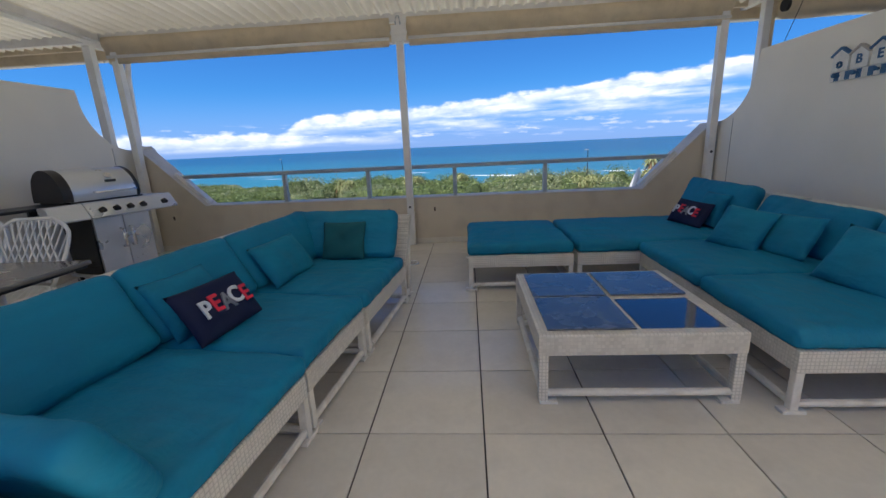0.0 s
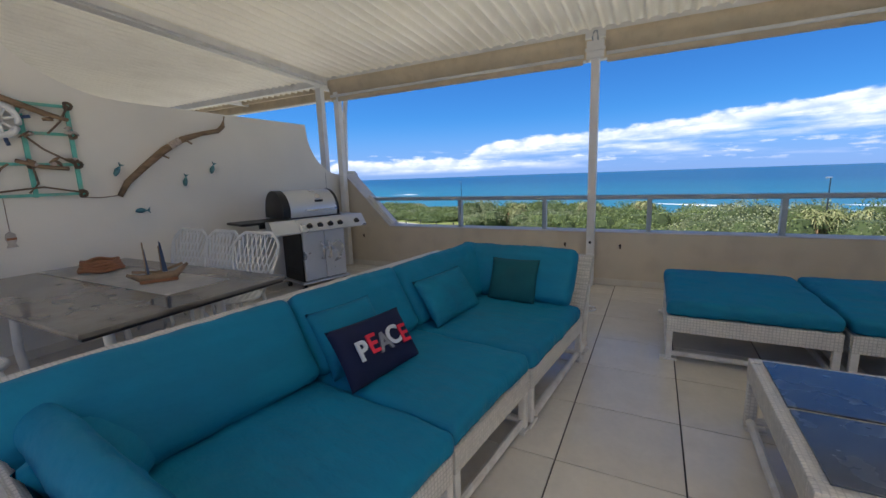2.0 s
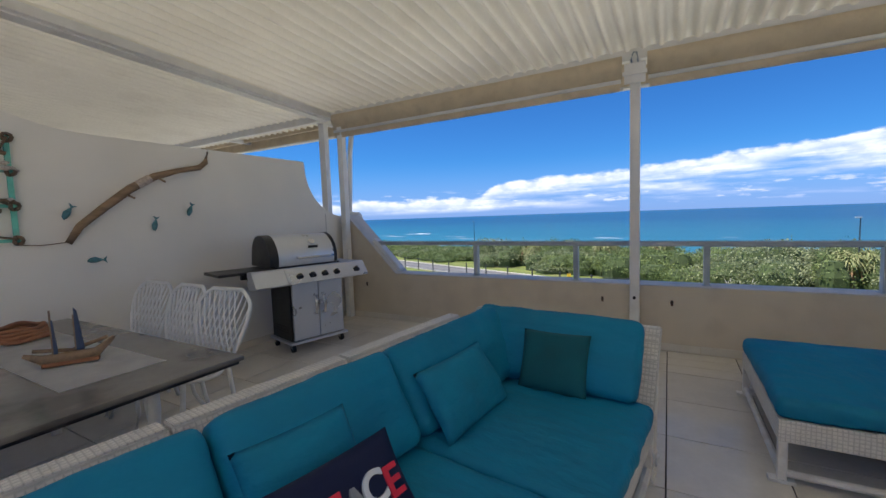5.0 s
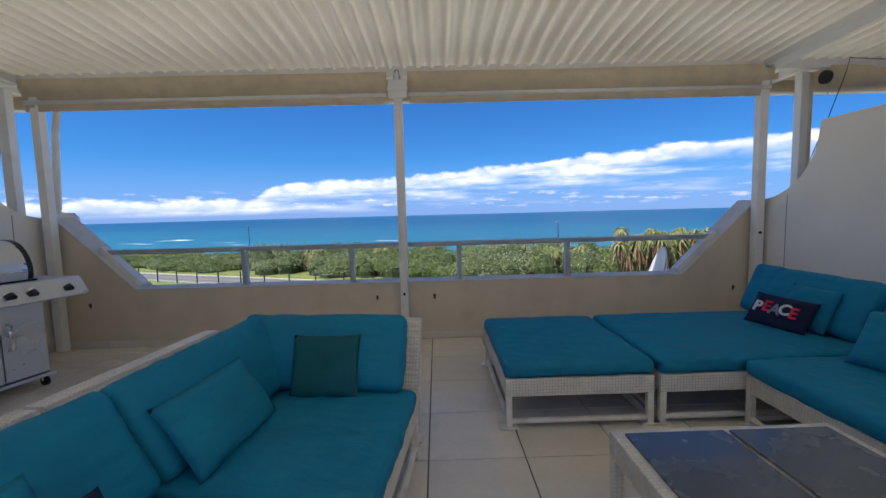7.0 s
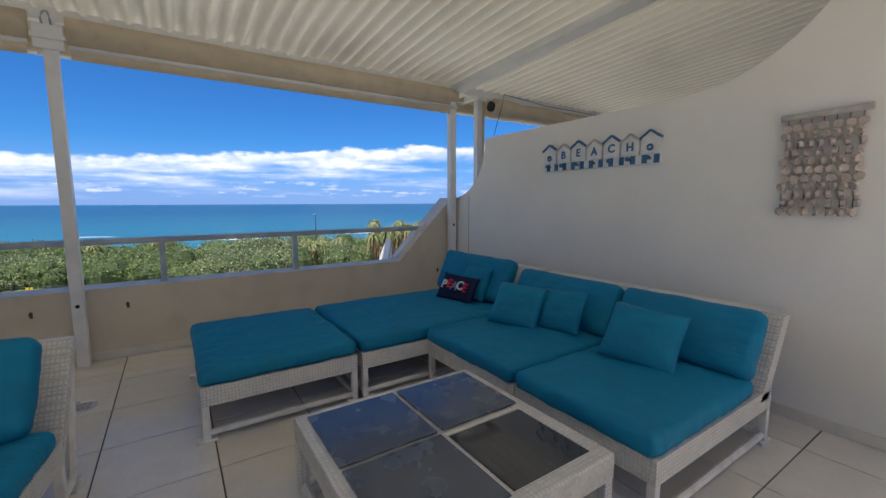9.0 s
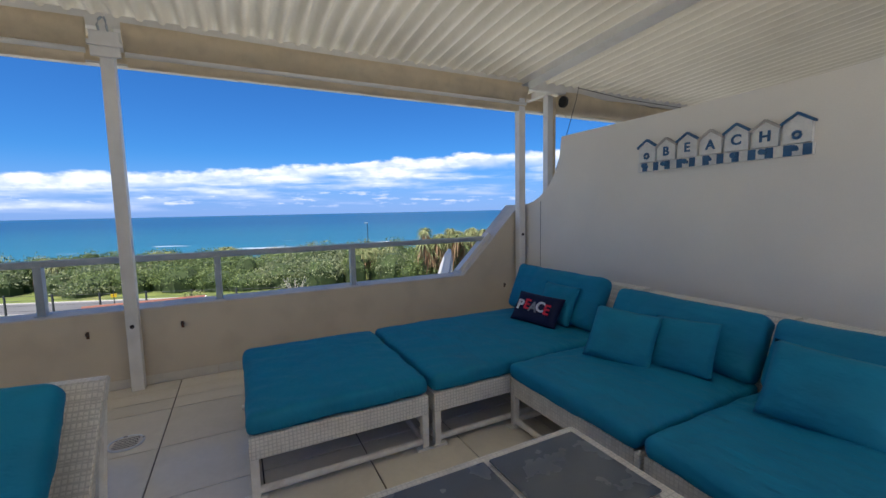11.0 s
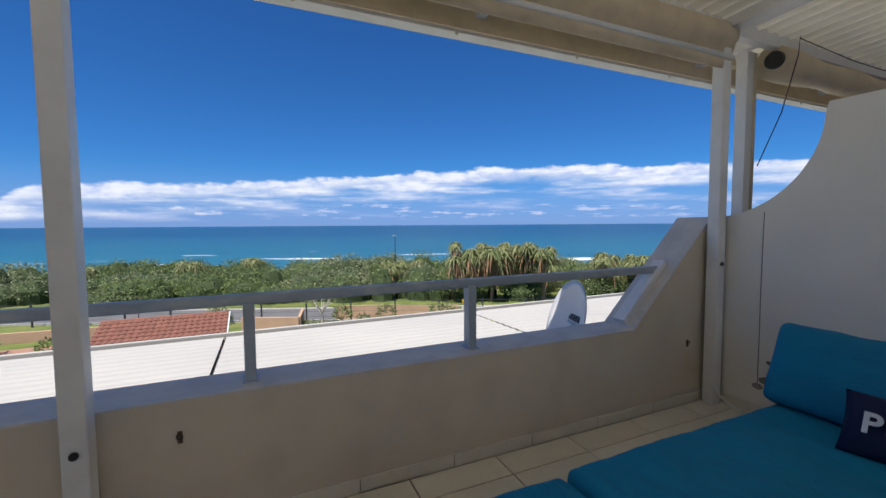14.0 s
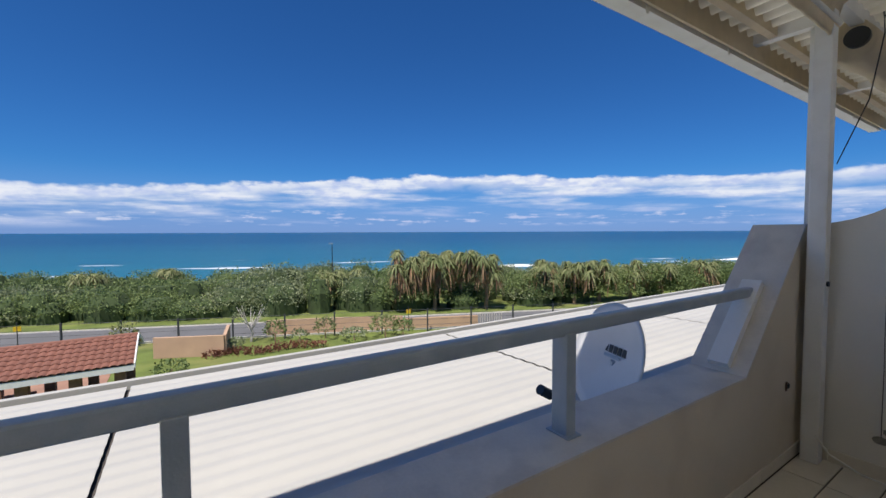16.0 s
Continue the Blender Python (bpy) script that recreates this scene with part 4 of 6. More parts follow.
for a, b in ((-0.18, -0.091), (0.541, 0.58)):
    bm = prism(bmesh.new(), [(y + 0.002, z + 0.004) for y, z in lid_prof], "x", a, b)
    part("lid_end", bm, M_BLACK, bq, "black cast lid end")
part("handle", tubed([(0.10, 0.0, 1.09), (0.10, -0.045, 1.085), (0.14, -0.05, 1.085), (0.46, -0.05, 1.085), (0.50, -0.045, 1.085), (0.50, 0.0, 1.09)], 0.013, 8), M_CHROME, lid, "tubular steel lid handle", True)
part("thermometer", disc(bmesh.new(), 0.036, 0, 0.014, 20, pose(0.30, 0.068, 1.255, 50)), M_CHROME, lid, "round lid thermometer")
part("badge", boxed(0.245, 0.355, 0.026, 0.034, 1.185, 1.215), M_BLACK, lid, "small dark badge")
part("fire_box", boxed(-0.13, 0.60, 0.01, 0.49, 0.80, 1.0, 0.004), M_BLACK, bq)
part("side_shelf", boxed(-0.66, -0.06, 0.03, 0.46, 0.955, 0.985, 0.008), M_BLACK, bq, "black side shelf")
part("side_shelf", boxed(0.645, 0.84, 0.0, 0.42, 0.955, 0.985, 0.008), M_STEEL, bq)
part("shelf_bracket", boxed(-0.44, -0.05, 0.08, 0.12, 0.90, 0.955), M_BLACK, bq)
for i in range(5):
    for z in (0.22, 0.25, 0.28):
        part("vent", boxed(-0.002, 0.0005, 0.10 + i * 0.065, 0.145 + i * 0.065, z, z + 0.012), M_RUBBER, bq)
for x in (0.02, 0.60):
    for y in (0.05, 0.44):
        c = part("castor", disc(bmesh.new(), 0.042, -0.014, 0.014, 18, pose(x, y, 0.042, 0, 90, 0)), M_RUBBER, bq, "black castor")
        part("fork", boxed(x - 0.022, x + 0.022, y - 0.012, y + 0.012, 0.045, 0.10, 0.003), M_CHROME, c)


# ---------------------------------------------------------------- dining table and chairs
dt = thing("dining_table", pose(0, 0, 0), "mottled grey-brown stone-look dining table with glossy top", "dining table")
bm = boxed(-4.98, -2.65, 1.26, 2.57, 0.745, 0.775, 0.010)
part("tabletop", bm, M_STONE, dt, "mottled slate-look glossy top")
part("glass_edge", boxed(-4.96, -2.67, 1.28, 2.55, 0.725, 0.744, 0.004), M_BLACK, dt)
for x in (-4.55, -3.08):
    for y in (1.55, 2.28):
        part("leg", tubed([(x, y, 0.72), (x + 0.02, y, 0.5), (x - 0.03, y, 0.25), (x + 0.03, y, 0.0)], 0.032, 8), M_CAST, dt, "", True)
for y in (1.55, 2.28):
    part("rail", tubed([(-4.55, y, 0.70), (-3.08, y, 0.70)], 0.02, 8), M_CAST, dt)


def fan_back(w, h, cells=4):
    """The shield-shaped openwork back, standing in xz."""
    def half(s):
        return w * (0.52 + 0.48 * math.sin(min(1, s * 1.35) * math.pi / 2)) * (1 if s < 0.75 else math.cos((s - 0.75) / 0.25 * 1.05) ** 0.8)
    def lean(z):
        return 0.16 * (z / h) ** 1.3
    outline = []
    n = 16
    for i in range(n + 1):
        s = i / n
        outline.append((half(s) / 2, lean(s * h), s * h))
    top = [(x, y, z) for x, y, z in outline]
    path = [(-x, y, z) for x, y, z in outline] + top[::-1]
    rim = tubed(path, 0.016, 8)
    lat = bmesh.new()
    for k in range(-cells, cells + 1):
        for sgn in (1, -1):
            run = []
            for i in range(19):
                s = i / 18
                x = (k / cells * 0.9 + sgn * (s - 0.1) * 1.05 * (1 - 0.35 * s)) * w * 0.55
                if abs(x) <= half(s) / 2 and s > 0.04:
                    run.append((x, lean(s * h), s * h))
                elif len(run) > 1:
                    break
                else:
                    run = []
            if len(run) > 1:
                tube(lat, run, 0.010, 5, flat=0.8)
    return rim, lat


chair_proto = None


def chair(m, label):
    global chair_proto
    if chair_proto:
        return tagged(copy_thing(chair_proto, m), label)
    ch = thing("garden_chair", m, label, "chair", "chairs round the table")
    rim, lat = fan_back(0.60, 0.55, 5)
    part("back_rim", rim, M_CAST, ch, "", True, pose(0, 0.20, 0.45))
    part("back_lattice", lat, M_CAST, ch, "openwork lattice", True, pose(0, 0.20, 0.45))
    ring = [(0.235 * math.cos(a) * (1 + 0.06 * math.cos(4 * a)), 0.225 * math.sin(a), 0.44) for a in [i * math.pi / 16 for i in range(32)]]
    part("seat_rim", tubed(ring, 0.014, 8, closed=True), M_CAST, ch, "", True)
    lat = bmesh.new()
    for k in range(-5, 6):
        for sgn in (1, -1):
            run = []
            for i in range(21):
                q = (i / 20 - 0.5) * 0.46
                x, y = k * 0.062 + sgn * q * 0.7, q
                if (x / 0.235) ** 2 + (y / 0.225) ** 2 < 1:
                    run.append((x, y, 0.44))
            if len(run) > 1:
                tube(lat, run, 0.0075, 5)
    part("seat_lattice", lat, M_CAST, ch, "openwork lattice")
    for sx in (-1, 1):
        part("leg", tubed([(sx * 0.19, -0.17, 0.44), (sx * 0.21, -0.20, 0.28), (sx * 0.195, -0.19, 0.12), (sx * 0.23, -0.23, 0.0)], 0.017, 8), M_CAST, ch, "", True)
        part("leg", tubed([(sx * 0.15, 0.20, 0.46), (sx * 0.18, 0.20, 0.28), (sx * 0.17, 0.22, 0.12), (sx * 0.21, 0.27, 0.0)], 0.017, 8), M_CAST, ch, "", True)
    chair_proto = ch
    return ch


for x, y, rz in ((-3.62, 2.78, 4), (-4.20, 2.80, -3), (-4.74, 2.80, 2)):
    chair(pose(x, y, 0, 0, 0, rz), "white cast metal garden chair with lattice back beside the table")
for x, y, rz in ((-3.74, 1.04, 170), (-4.62, 1.14, 183)):
    chair(pose(x, y, 0, 0, 0, rz), "white cast metal garden chair with lattice back beside the table")

rn = bmesh.new()
grid = {}
for i in range(31):
    for j in range(9):
        grid[i, j] = rn.verts.new((-4.92 + 1.95 * i / 30, 1.86 + 0.46 * j / 8, 0.779 + 0.003 * noise.noise((i * 0.5, j * 0.5, 0))))
for i in range(30):
    for j in range(8):
        rn.faces.new((grid[i, j], grid[i + 1, j], grid[i + 1, j + 1], grid[i, j + 1]))
bmesh.ops.solidify(rn, geom=rn.faces[:], thickness=0.004)
tagged(obj("table_runner", rn, M_CLOTH), "white woven cloth runner on the table", "runner")
rg = thing("wooden_ring_bowl", pose(-4.42, 2.12, 0.785), "round bowl of bundled brown twigs on the runner", "bowl")
for k in range(4):
    part("twig_ring", tubed([((0.17 - 0.01 * k) * math.cos(a) + 0.01 * math.sin(3 * a + k), (0.15 - 0.01 * k) * math.sin(a), 0.016 + 0.022 * k + 0.008 * math.sin(4 * a + k)) for a in [i * math.pi / 12 for i in range(24)]], 0.015, 7, closed=True), M_WOODRED, rg, "", True)
bt = thing("model_sailing_boat", pose(-3.42, 2.06, 0.785, 0, 0, 60) @ Matrix.Diagonal((0.8, 0.8, 0.9, 1)), "driftwood model sailing boat with dark sails on the runner", "model boat")
part("base", boxed(-0.15, 0.15, -0.03, 0.03, 0.0, 0.025, 0.004), M_WOODRED, bt)
part("hull", tubed([(-0.24, 0, 0.085), (-0.15, 0, 0.045), (0, 0, 0.04), (0.14, 0, 0.05), (0.24, 0, 0.13)], 0.03, 8, taper=[0.4, 1, 1.2, 1, 0.4]), M_WOOD, bt, "", True)
part("gunwale", tubed([(-0.2, 0.03, 0.10), (0, 0.04, 0.075), (0.2, 0.03, 0.13)], 0.012, 6), M_WOOD, bt)
for x, hh in ((-0.09, 0.34), (0.03, 0.30)):
    part("mast", tubed([(x, 0, 0.05), (x, 0, hh)], 0.006, 6), M_WOOD, bt)
part("sail", prism(bmesh.new(), [(0.035, 0.08), (0.075, 0.08), (0.05, 0.32), (0.035, 0.34)], "y", -0.012, 0.012), M_SEABLUE, bt, "dark blue wooden sail")
part("sail", prism(bmesh.new(), [(-0.085, 0.07), (-0.065, 0.07), (-0.08, 0.28), (-0.085, 0.28)], "y", -0.01, 0.01), M_SEABLUE, bt, "dark blue wooden sail")

# ---------------------------------------------------------------- wall decorations, left wall
XW = XL


def wallpt(y, z, off=0.03):
    return (XW + off, y, z)


nf = thing("net_frame_decoration", pose(0, -0.06, 0), "turquoise driftwood lattice wall hanging with ropes and nautical pieces", "wall decoration")
Y0, Y1, Z0, Z1 = 0.70, 2.38, 1.45, 2.25
for k, (y, dz) in enumerate(((0.70, 0.0), (1.05, 0.01), (1.38, 0.0), (1.72, 0.0), (2.05, -0.01), (2.38, 0.0))):
    part("slat", boxed(XW + 0.012, XW + 0.034, y - 0.017, y + 0.017, Z0 - 0.02, Z1 + 0.02 + dz, 0.003), M_TURQ, nf)
for z in (1.45, 1.72, 1.99, 2.24):
    part("slat", boxed(XW + 0.034, XW + 0.050, Y0 - 0.03, Y1 + 0.03, z - 0.013, z + 0.013, 0.003), M_TURQ, nf)
for a in (((0.70, 2.24), (0.86, 2.05), (1.02, 1.82)), ((1.06, 2.26), (1.04, 2.1)), ((1.72, 2.0), (1.62, 1.75), (1.66, 1.5)), ((2.05, 1.95), (2.15, 1.85), (2.36, 1.72)), ((2.05, 1.72), (2.07, 1.55), (2.0, 1.47)), ((1.40, 1.46), (1.6, 1.5), (1.75, 1.48), (2.1, 1.52), (2.38, 1.46)), ((1.75, 1.50), (1.85, 1.68), (1.9, 1.72)), ((2.2, 1.99), (2.3, 2.1), (2.38, 2.25)), ((0.72, 1.47), (1.0, 1.44), (1.4, 1.49))):
    part("rope", tubed([wallpt(y, z, 0.062) for y, z in a], 0.009, 6), M_ROPE, nf)
for y, z in ((0.70, 2.25), (1.05, 2.26), (2.38, 2.25), (2.38, 1.99), (2.38, 1.72), (2.05, 1.72), (1.72, 1.99), (1.06, 1.46), (2.38, 1.45), (0.72, 1.72)):
    part("knot", tubed([(XW + 0.05 + 0.02 * math.cos(a * 2), y + 0.026 * math.cos(a), z + 0.03 * math.sin(a)) for a in [i * math.pi / 6 for i in range(12)]], 0.014, 6, closed=True), M_ROPE, nf)
part("driftwood", tubed([wallpt(1.15, 2.36, 0.06), wallpt(1.5, 2.33, 0.07), wallpt(1.9, 2.27, 0.08), wallpt(2.2, 2.16, 0.08), wallpt(2.36, 2.12, 0.07)], 0.026, 8, taper=[0.5, 0.9, 1.1, 1, 0.6]), M_WOOD, nf, "", True)
part("driftwood", tubed([wallpt(0.86, 1.80, 0.06), wallpt(0.98, 1.86, 0.07), wallpt(1.08, 1.95, 0.07)], 0.026, 8), M_WOOD, nf, "", True)
part("driftwood", tubed([wallpt(1.95, 1.75, 0.06), wallpt(2.1, 1.70, 0.07), wallpt(2.3, 1.68, 0.07)], 0.018, 8), M_WOOD, nf, "", True)
wh = part("ship_wheel", tubed([(XW + 0.09, 1.88 + 0.13 * math.cos(a), 2.08 + 0.13 * math.sin(a)) for a in [i * math.pi / 14 for i in range(28)]], 0.026, 8, closed=True), M_SIGNWHITE, nf, "whitewashed wooden ship's wheel", True)
for k in range(8):
    a = k * math.pi / 4 + 0.2
    part("spoke", tubed([(XW + 0.09, 1.88, 2.08), (XW + 0.09, 1.88 + 0.13 * math.cos(a), 2.08 + 0.13 * math.sin(a))], 0.013, 6), M_SIGNWHITE, wh)
    if k % 2 == 0:
        part("grip", tubed([(XW + 0.09, 1.88 + 0.15 * math.cos(a), 2.08 + 0.15 * math.sin(a)), (XW + 0.09, 1.88 + 0.215 * math.cos(a), 2.08 + 0.215 * math.sin(a))], 0.015, 6), M_SEABLUE, wh)
part("hub", disc(bmesh.new(), 0.035, -0.012, 0.02, 16, pose(XW + 0.09, 1.88, 2.08, 0, 90)), M_GREYWOOD, wh)
an = part("anchor", tubed([(XW + 0.08, 1.13, 2.01), (XW + 0.08, 1.20, 1.75)], 0.024, 8), M_SIGNWHITE, nf, "white wooden anchor with navy tips")
part("stock", tubed([(XW + 0.08, 1.06, 1.955), (XW + 0.08, 1.23, 1.985)], 0.018, 8), M_SEABLUE, an)
part("arms", tubed([(XW + 0.08, 1.08, 1.79), (XW + 0.08, 1.13, 1.72), (XW + 0.08, 1.21, 1.70), (XW + 0.08, 1.29, 1.75), (XW + 0.08, 1.32, 1.84)], 0.024, 8, taper=[0.7, 1.1, 1.2, 1.1, 0.6]), M_SIGNWHITE, an, "", True)
part("ring", tubed([(XW + 0.08, 1.12 + 0.045 * math.cos(a), 2.055 + 0.045 * math.sin(a)) for a in [i * math.pi / 8 for i in range(16)]], 0.018, 8, closed=True), M_SEABLUE, an, "navy ring", True)
for y, z, L, mat in ((1.07, 1.15, 0.24, M_SIGNWHITE), (1.465, 1.17, 0.18, M_GREYWOOD), (1.83, 1.21, 0.13, M_GREYWOOD)):
    part("string", tubed([wallpt(y, 1.45, 0.04), wallpt(y, z - 0.05, 0.03)], 0.003, 5), M_ROPE, nf)
    f = [(0.0, L * 0.5), (L * 0.22, L * 0.32), (L * 0.27, 0.0), (L * 0.16, -L * 0.33), (L * 0.28, -L * 0.55), (-L * 0.28, -L * 0.55), (-L * 0.16, -L * 0.33), (-L * 0.27, 0.0), (-L * 0.22, L * 0.32)]
    fb = prism(bmesh.new(), [(y + p, z - 0.12 + q) for p, q in f], "x", XW + 0.015, XW + 0.04)
    fh = part("hanging_fish", fb, mat, nf, "small hanging wooden fish")
    if mat == M_GREYWOOD:
        part("stripe", boxed(XW + 0.0402, XW + 0.043, y - L * 0.24, y + L * 0.24, z - 0.13, z - 0.11), M_WOODRED, fh)
tb = bmesh.new()
for k in range(90):
    y = 0.96 + random.uniform(-0.08, 0.08)
    tube(tb, [(XW + 0.05 + random.uniform(-0.02, 0.02), 0.98, 1.44), (XW + 0.05 + random.uniform(-0.02, 0.03), (y + 0.98) / 2 + random.uniform(-0.03, 0.03), 1.25), (XW + 0.04 + random.uniform(-0.02, 0.02), y, 1.06 + random.uniform(-0.08, 0.08))], 0.0045, 4)
part("tassel", tb, M_ROPE, nf, "frayed brown rope tassel")
for y, z in ((1.66, 1.55), (1.36, 2.02), (1.02, 2.2), (2.2, 1.73)):
    part("shell", disc(bmesh.new(), 0.028, -0.012, 0.012, 8, pose(XW + 0.06, y, z, 20, 80)), M_SHELL, nf)

# pods, bark and shell bundles wired to the crossings
rp = random.Random(77)
for y, z in ((0.72, 2.22), (0.74, 1.74), (1.06, 2.20), (1.07, 1.70), (1.10, 1.48), (1.70, 2.02), (1.72, 2.20), (1.74, 1.72), (2.05, 2.18), (2.06, 1.96), (2.08, 1.74), (2.20, 1.74), (2.34, 1.76), (2.36, 2.02), (2.22, 2.12), (0.90, 2.06), (1.40, 1.74), (1.04, 1.58)):
    for k in range(3):
        a, L = rp.uniform(-0.9, 0.9), rp.uniform(0.05, 0.10)
        yy, zz = y + rp.uniform(-0.03, 0.03), z + rp.uniform(-0.03, 0.03)
        bm = tubed([wallpt(yy - L / 2 * math.cos(a), zz - L / 2 * math.sin(a), 0.065), wallpt(yy, zz, 0.08), wallpt(yy + L / 2 * math.cos(a), zz + L / 2 * math.sin(a), 0.065)], rp.uniform(0.012, 0.020), 6, taper=[0.3, 1.0, 0.4])
        part("pod", bm, rp.choice((M_WOOD, M_ROPE, M_GREYWOOD, M_SHELL)), nf, "", True)

dw = thing("driftwood_branch", pose(0, -0.09, -0.035), "curved pale driftwood branch hung on the wall", "driftwood")
part("branch", tubed([wallpt(2.72, 1.44), wallpt(2.80, 1.58, 0.05), wallpt(2.98, 1.74, 0.06), wallpt(3.20, 1.92, 0.06), wallpt(3.42, 2.05, 0.06), wallpt(3.66, 2.13, 0.05), wallpt(3.88, 2.18, 0.05), wallpt(3.95, 2.24, 0.05), wallpt(3.985, 2.36, 0.05)], 0.036, 8, taper=[0.7, 0.9, 1.0, 1.1, 1.0, 0.7, 0.8, 0.8, 0.3]), M_WOOD, dw, "", True)
part("twig", tubed([wallpt(3.42, 2.05, 0.08), wallpt(3.50, 2.0, 0.10)], 0.010, 6), M_WOOD, dw)
part("twig", tubed([wallpt(3.15, 1.87, 0.08), wallpt(3.22, 1.83, 0.10)], 0.010, 6), M_WOOD, dw)
part("wrapping", tubed([wallpt(3.26, 1.955, 0.06), wallpt(3.38, 2.03, 0.06)], 0.040, 8), M_SHELL, dw, "pale string wrapping")
part("cord", tubed([wallpt(2.40, 1.45), wallpt(2.55, 1.435), wallpt(2.72, 1.45)], 0.004, 5), M_ROPE, dw)
for y, z, rot in ((3.66, 1.68, 70), (3.31, 1.54, 80), (2.80, 1.24, 0), (2.64, 1.66, 60)):
    fi = thing("metal_fish", pose(XW + 0.045, y, z, rot, 0, 0), "small blue-green metal fish fixed to the wall", "wall fish", "metal fish on the wall")
    bm = bmesh.new()
    tube(bm, [(0, -0.06, 0), (0, -0.04, 0.004), (0, 0, 0.006), (0, 0.04, 0.002), (0, 0.055, 0)], 0.028, 8, taper=[0.2, 0.75, 1, 0.45, 0.15])
    part("body", bm, M_FISH, fi, "", True)
    part("tail", prism(bmesh.new(), [(0.05, 0.0), (0.085, 0.03), (0.075, 0.0), (0.085, -0.03)], "x", -0.006, 0.006), M_FISH, fi)
    part("pin", tubed([(0, 0, 0), (-0.045, 0, 0)], 0.004, 5), M_POLE, fi)

# ---------------------------------------------------------------- wall decorations, right wall
bs = thing("beach_hut_hook_rack", pose(0, 0, 0), "painted wooden rack of seven beach huts spelling BEACH with pegs", "wall rack")
part("back_board", boxed(XR - 0.025, XR - 0.001, 2.93, 4.25, 1.85, 1.93, 0.003), M_SIGNWHITE, bs, "blue and white striped board")
for i in range(12):
    y = 2.94 + i * 0.110
    part("stripe", boxed(XR - 0.0275, XR - 0.0252, y, y + 0.05, 1.853, 1.927), M_SIGNBLUE, bs)
word = " BEACH "
for i in range(7):
    yc = 4.25 - 0.1886 * (i + 0.5)
    hgt = 0.13 + (0.0 if i % 2 else 0.012)
    hut = part("beach_hut", prism(bmesh.new(), [(yc - 0.082, 1.935), (yc + 0.082, 1.935), (yc + 0.082, 1.935 + hgt), (yc, 1.995 + hgt), (yc - 0.082, 1.935 + hgt)], "x", XR - 0.030, XR - 0.001), M_SIGNWHITE, bs)
    rf = bmesh.new()
    for s in (-1, 1):
        prism(rf, [(yc, 2.001 + hgt), (yc, 1.983 + hgt), (yc + s * 0.092, 1.920 + hgt), (yc + s * 0.098, 1.934 + hgt)], "x", XR - 0.045, XR - 0.001)
    part("roof", rf, M_SIGNBLUE if i % 2 == 0 else M_GREYWOOD, hut)
    if word[i] != " ":
        letters(word[i], 0.105, M_SIGNBLUE, hut, Matrix.Translation((XR - 0.032, yc, 1.935 + hgt * 0.55)) @ pose(0, 0, 0, 90, 0, -90), "letter", 0.003, 0.003)
    else:
        part("emblem", tubed([(XR - 0.034, yc + 0.022 * math.cos(a), 1.99 + 0.022 * math.sin(a)) for a in [k * math.pi / 6 for k in range(12)]], 0.010, 6, closed=True), M_SIGNBLUE, hut, "small blue life ring emblem")
    pg = part("peg", tubed([(XR - 0.024, yc, 1.895), (XR - 0.065, yc, 1.90)], 0.013, 8), M_SIGNBLUE, bs)
    part("knob", disc(bmesh.new(), 0.020, -0.010, 0.010, 12, pose(XR - 0.066, yc, 1.90, 0, 90)), M_SIGNBLUE, pg)

sh = thing("shell_wall_hanging", pose(0, -0.13, 0), "pale shell and twig wall hanging strung on cords", "wall hanging")
part("bar", tubed([(XR - 0.03, 2.24, 2.07), (XR - 0.03, 1.80, 2.08)], 0.022, 8), M_GREYWOOD, sh)
for k in range(7):
    y = 2.20 - k * 0.06
    part("cord", tubed([(XR - 0.03, y, 2.07), (XR - 0.03, y + 0.01, 1.42)], 0.004, 5), M_ROPE, sh)
    for j in range(11):
        part("shell", disc(bmesh.new(), 0.026, -0.012, 0.012, 7, pose(XR - 0.032, y + 0.012 * math.sin(j * 2 + k), 2.0 - j * 0.055, 30 * j, 70)), M_SHELL, sh)

# floor drain and a loose cord
dr = thing("floor_drain", pose(-0.745, 4.93, 0.001), "round slotted metal floor drain in the tiles", "drain")
part("rim", tubed([(0.10 * math.cos(a), 0.10 * math.sin(a), 0.003) for a in [i * math.pi / 14 for i in range(28)]], 0.008, 6, closed=True), M_STEEL, dr)
part("plate", disc(bmesh.new(), 0.094, 0.0, 0.004, 28), M_SILL, dr)
for i in range(6):
    y = -0.06 + i * 0.024
    part("slot", boxed(-0.07, 0.07, y - 0.004, y + 0.004, 0.0042, 0.005), M_BLACK, dr)

lc = thing("loose_cord", pose(0, 0, 0), "pale cord lying slack on the tiles by the post", "cord")
part("cord", tubed([(3.30, 5.93, 0.20), (3.32, 5.86, 0.10), (3.35, 5.72, 0.03), (3.36, 5.50, 0.008), (3.38, 5.25, 0.007), (3.36, 4.95, 0.007)], 0.006, 6), M_SIGNWHITE, lc, "", True)

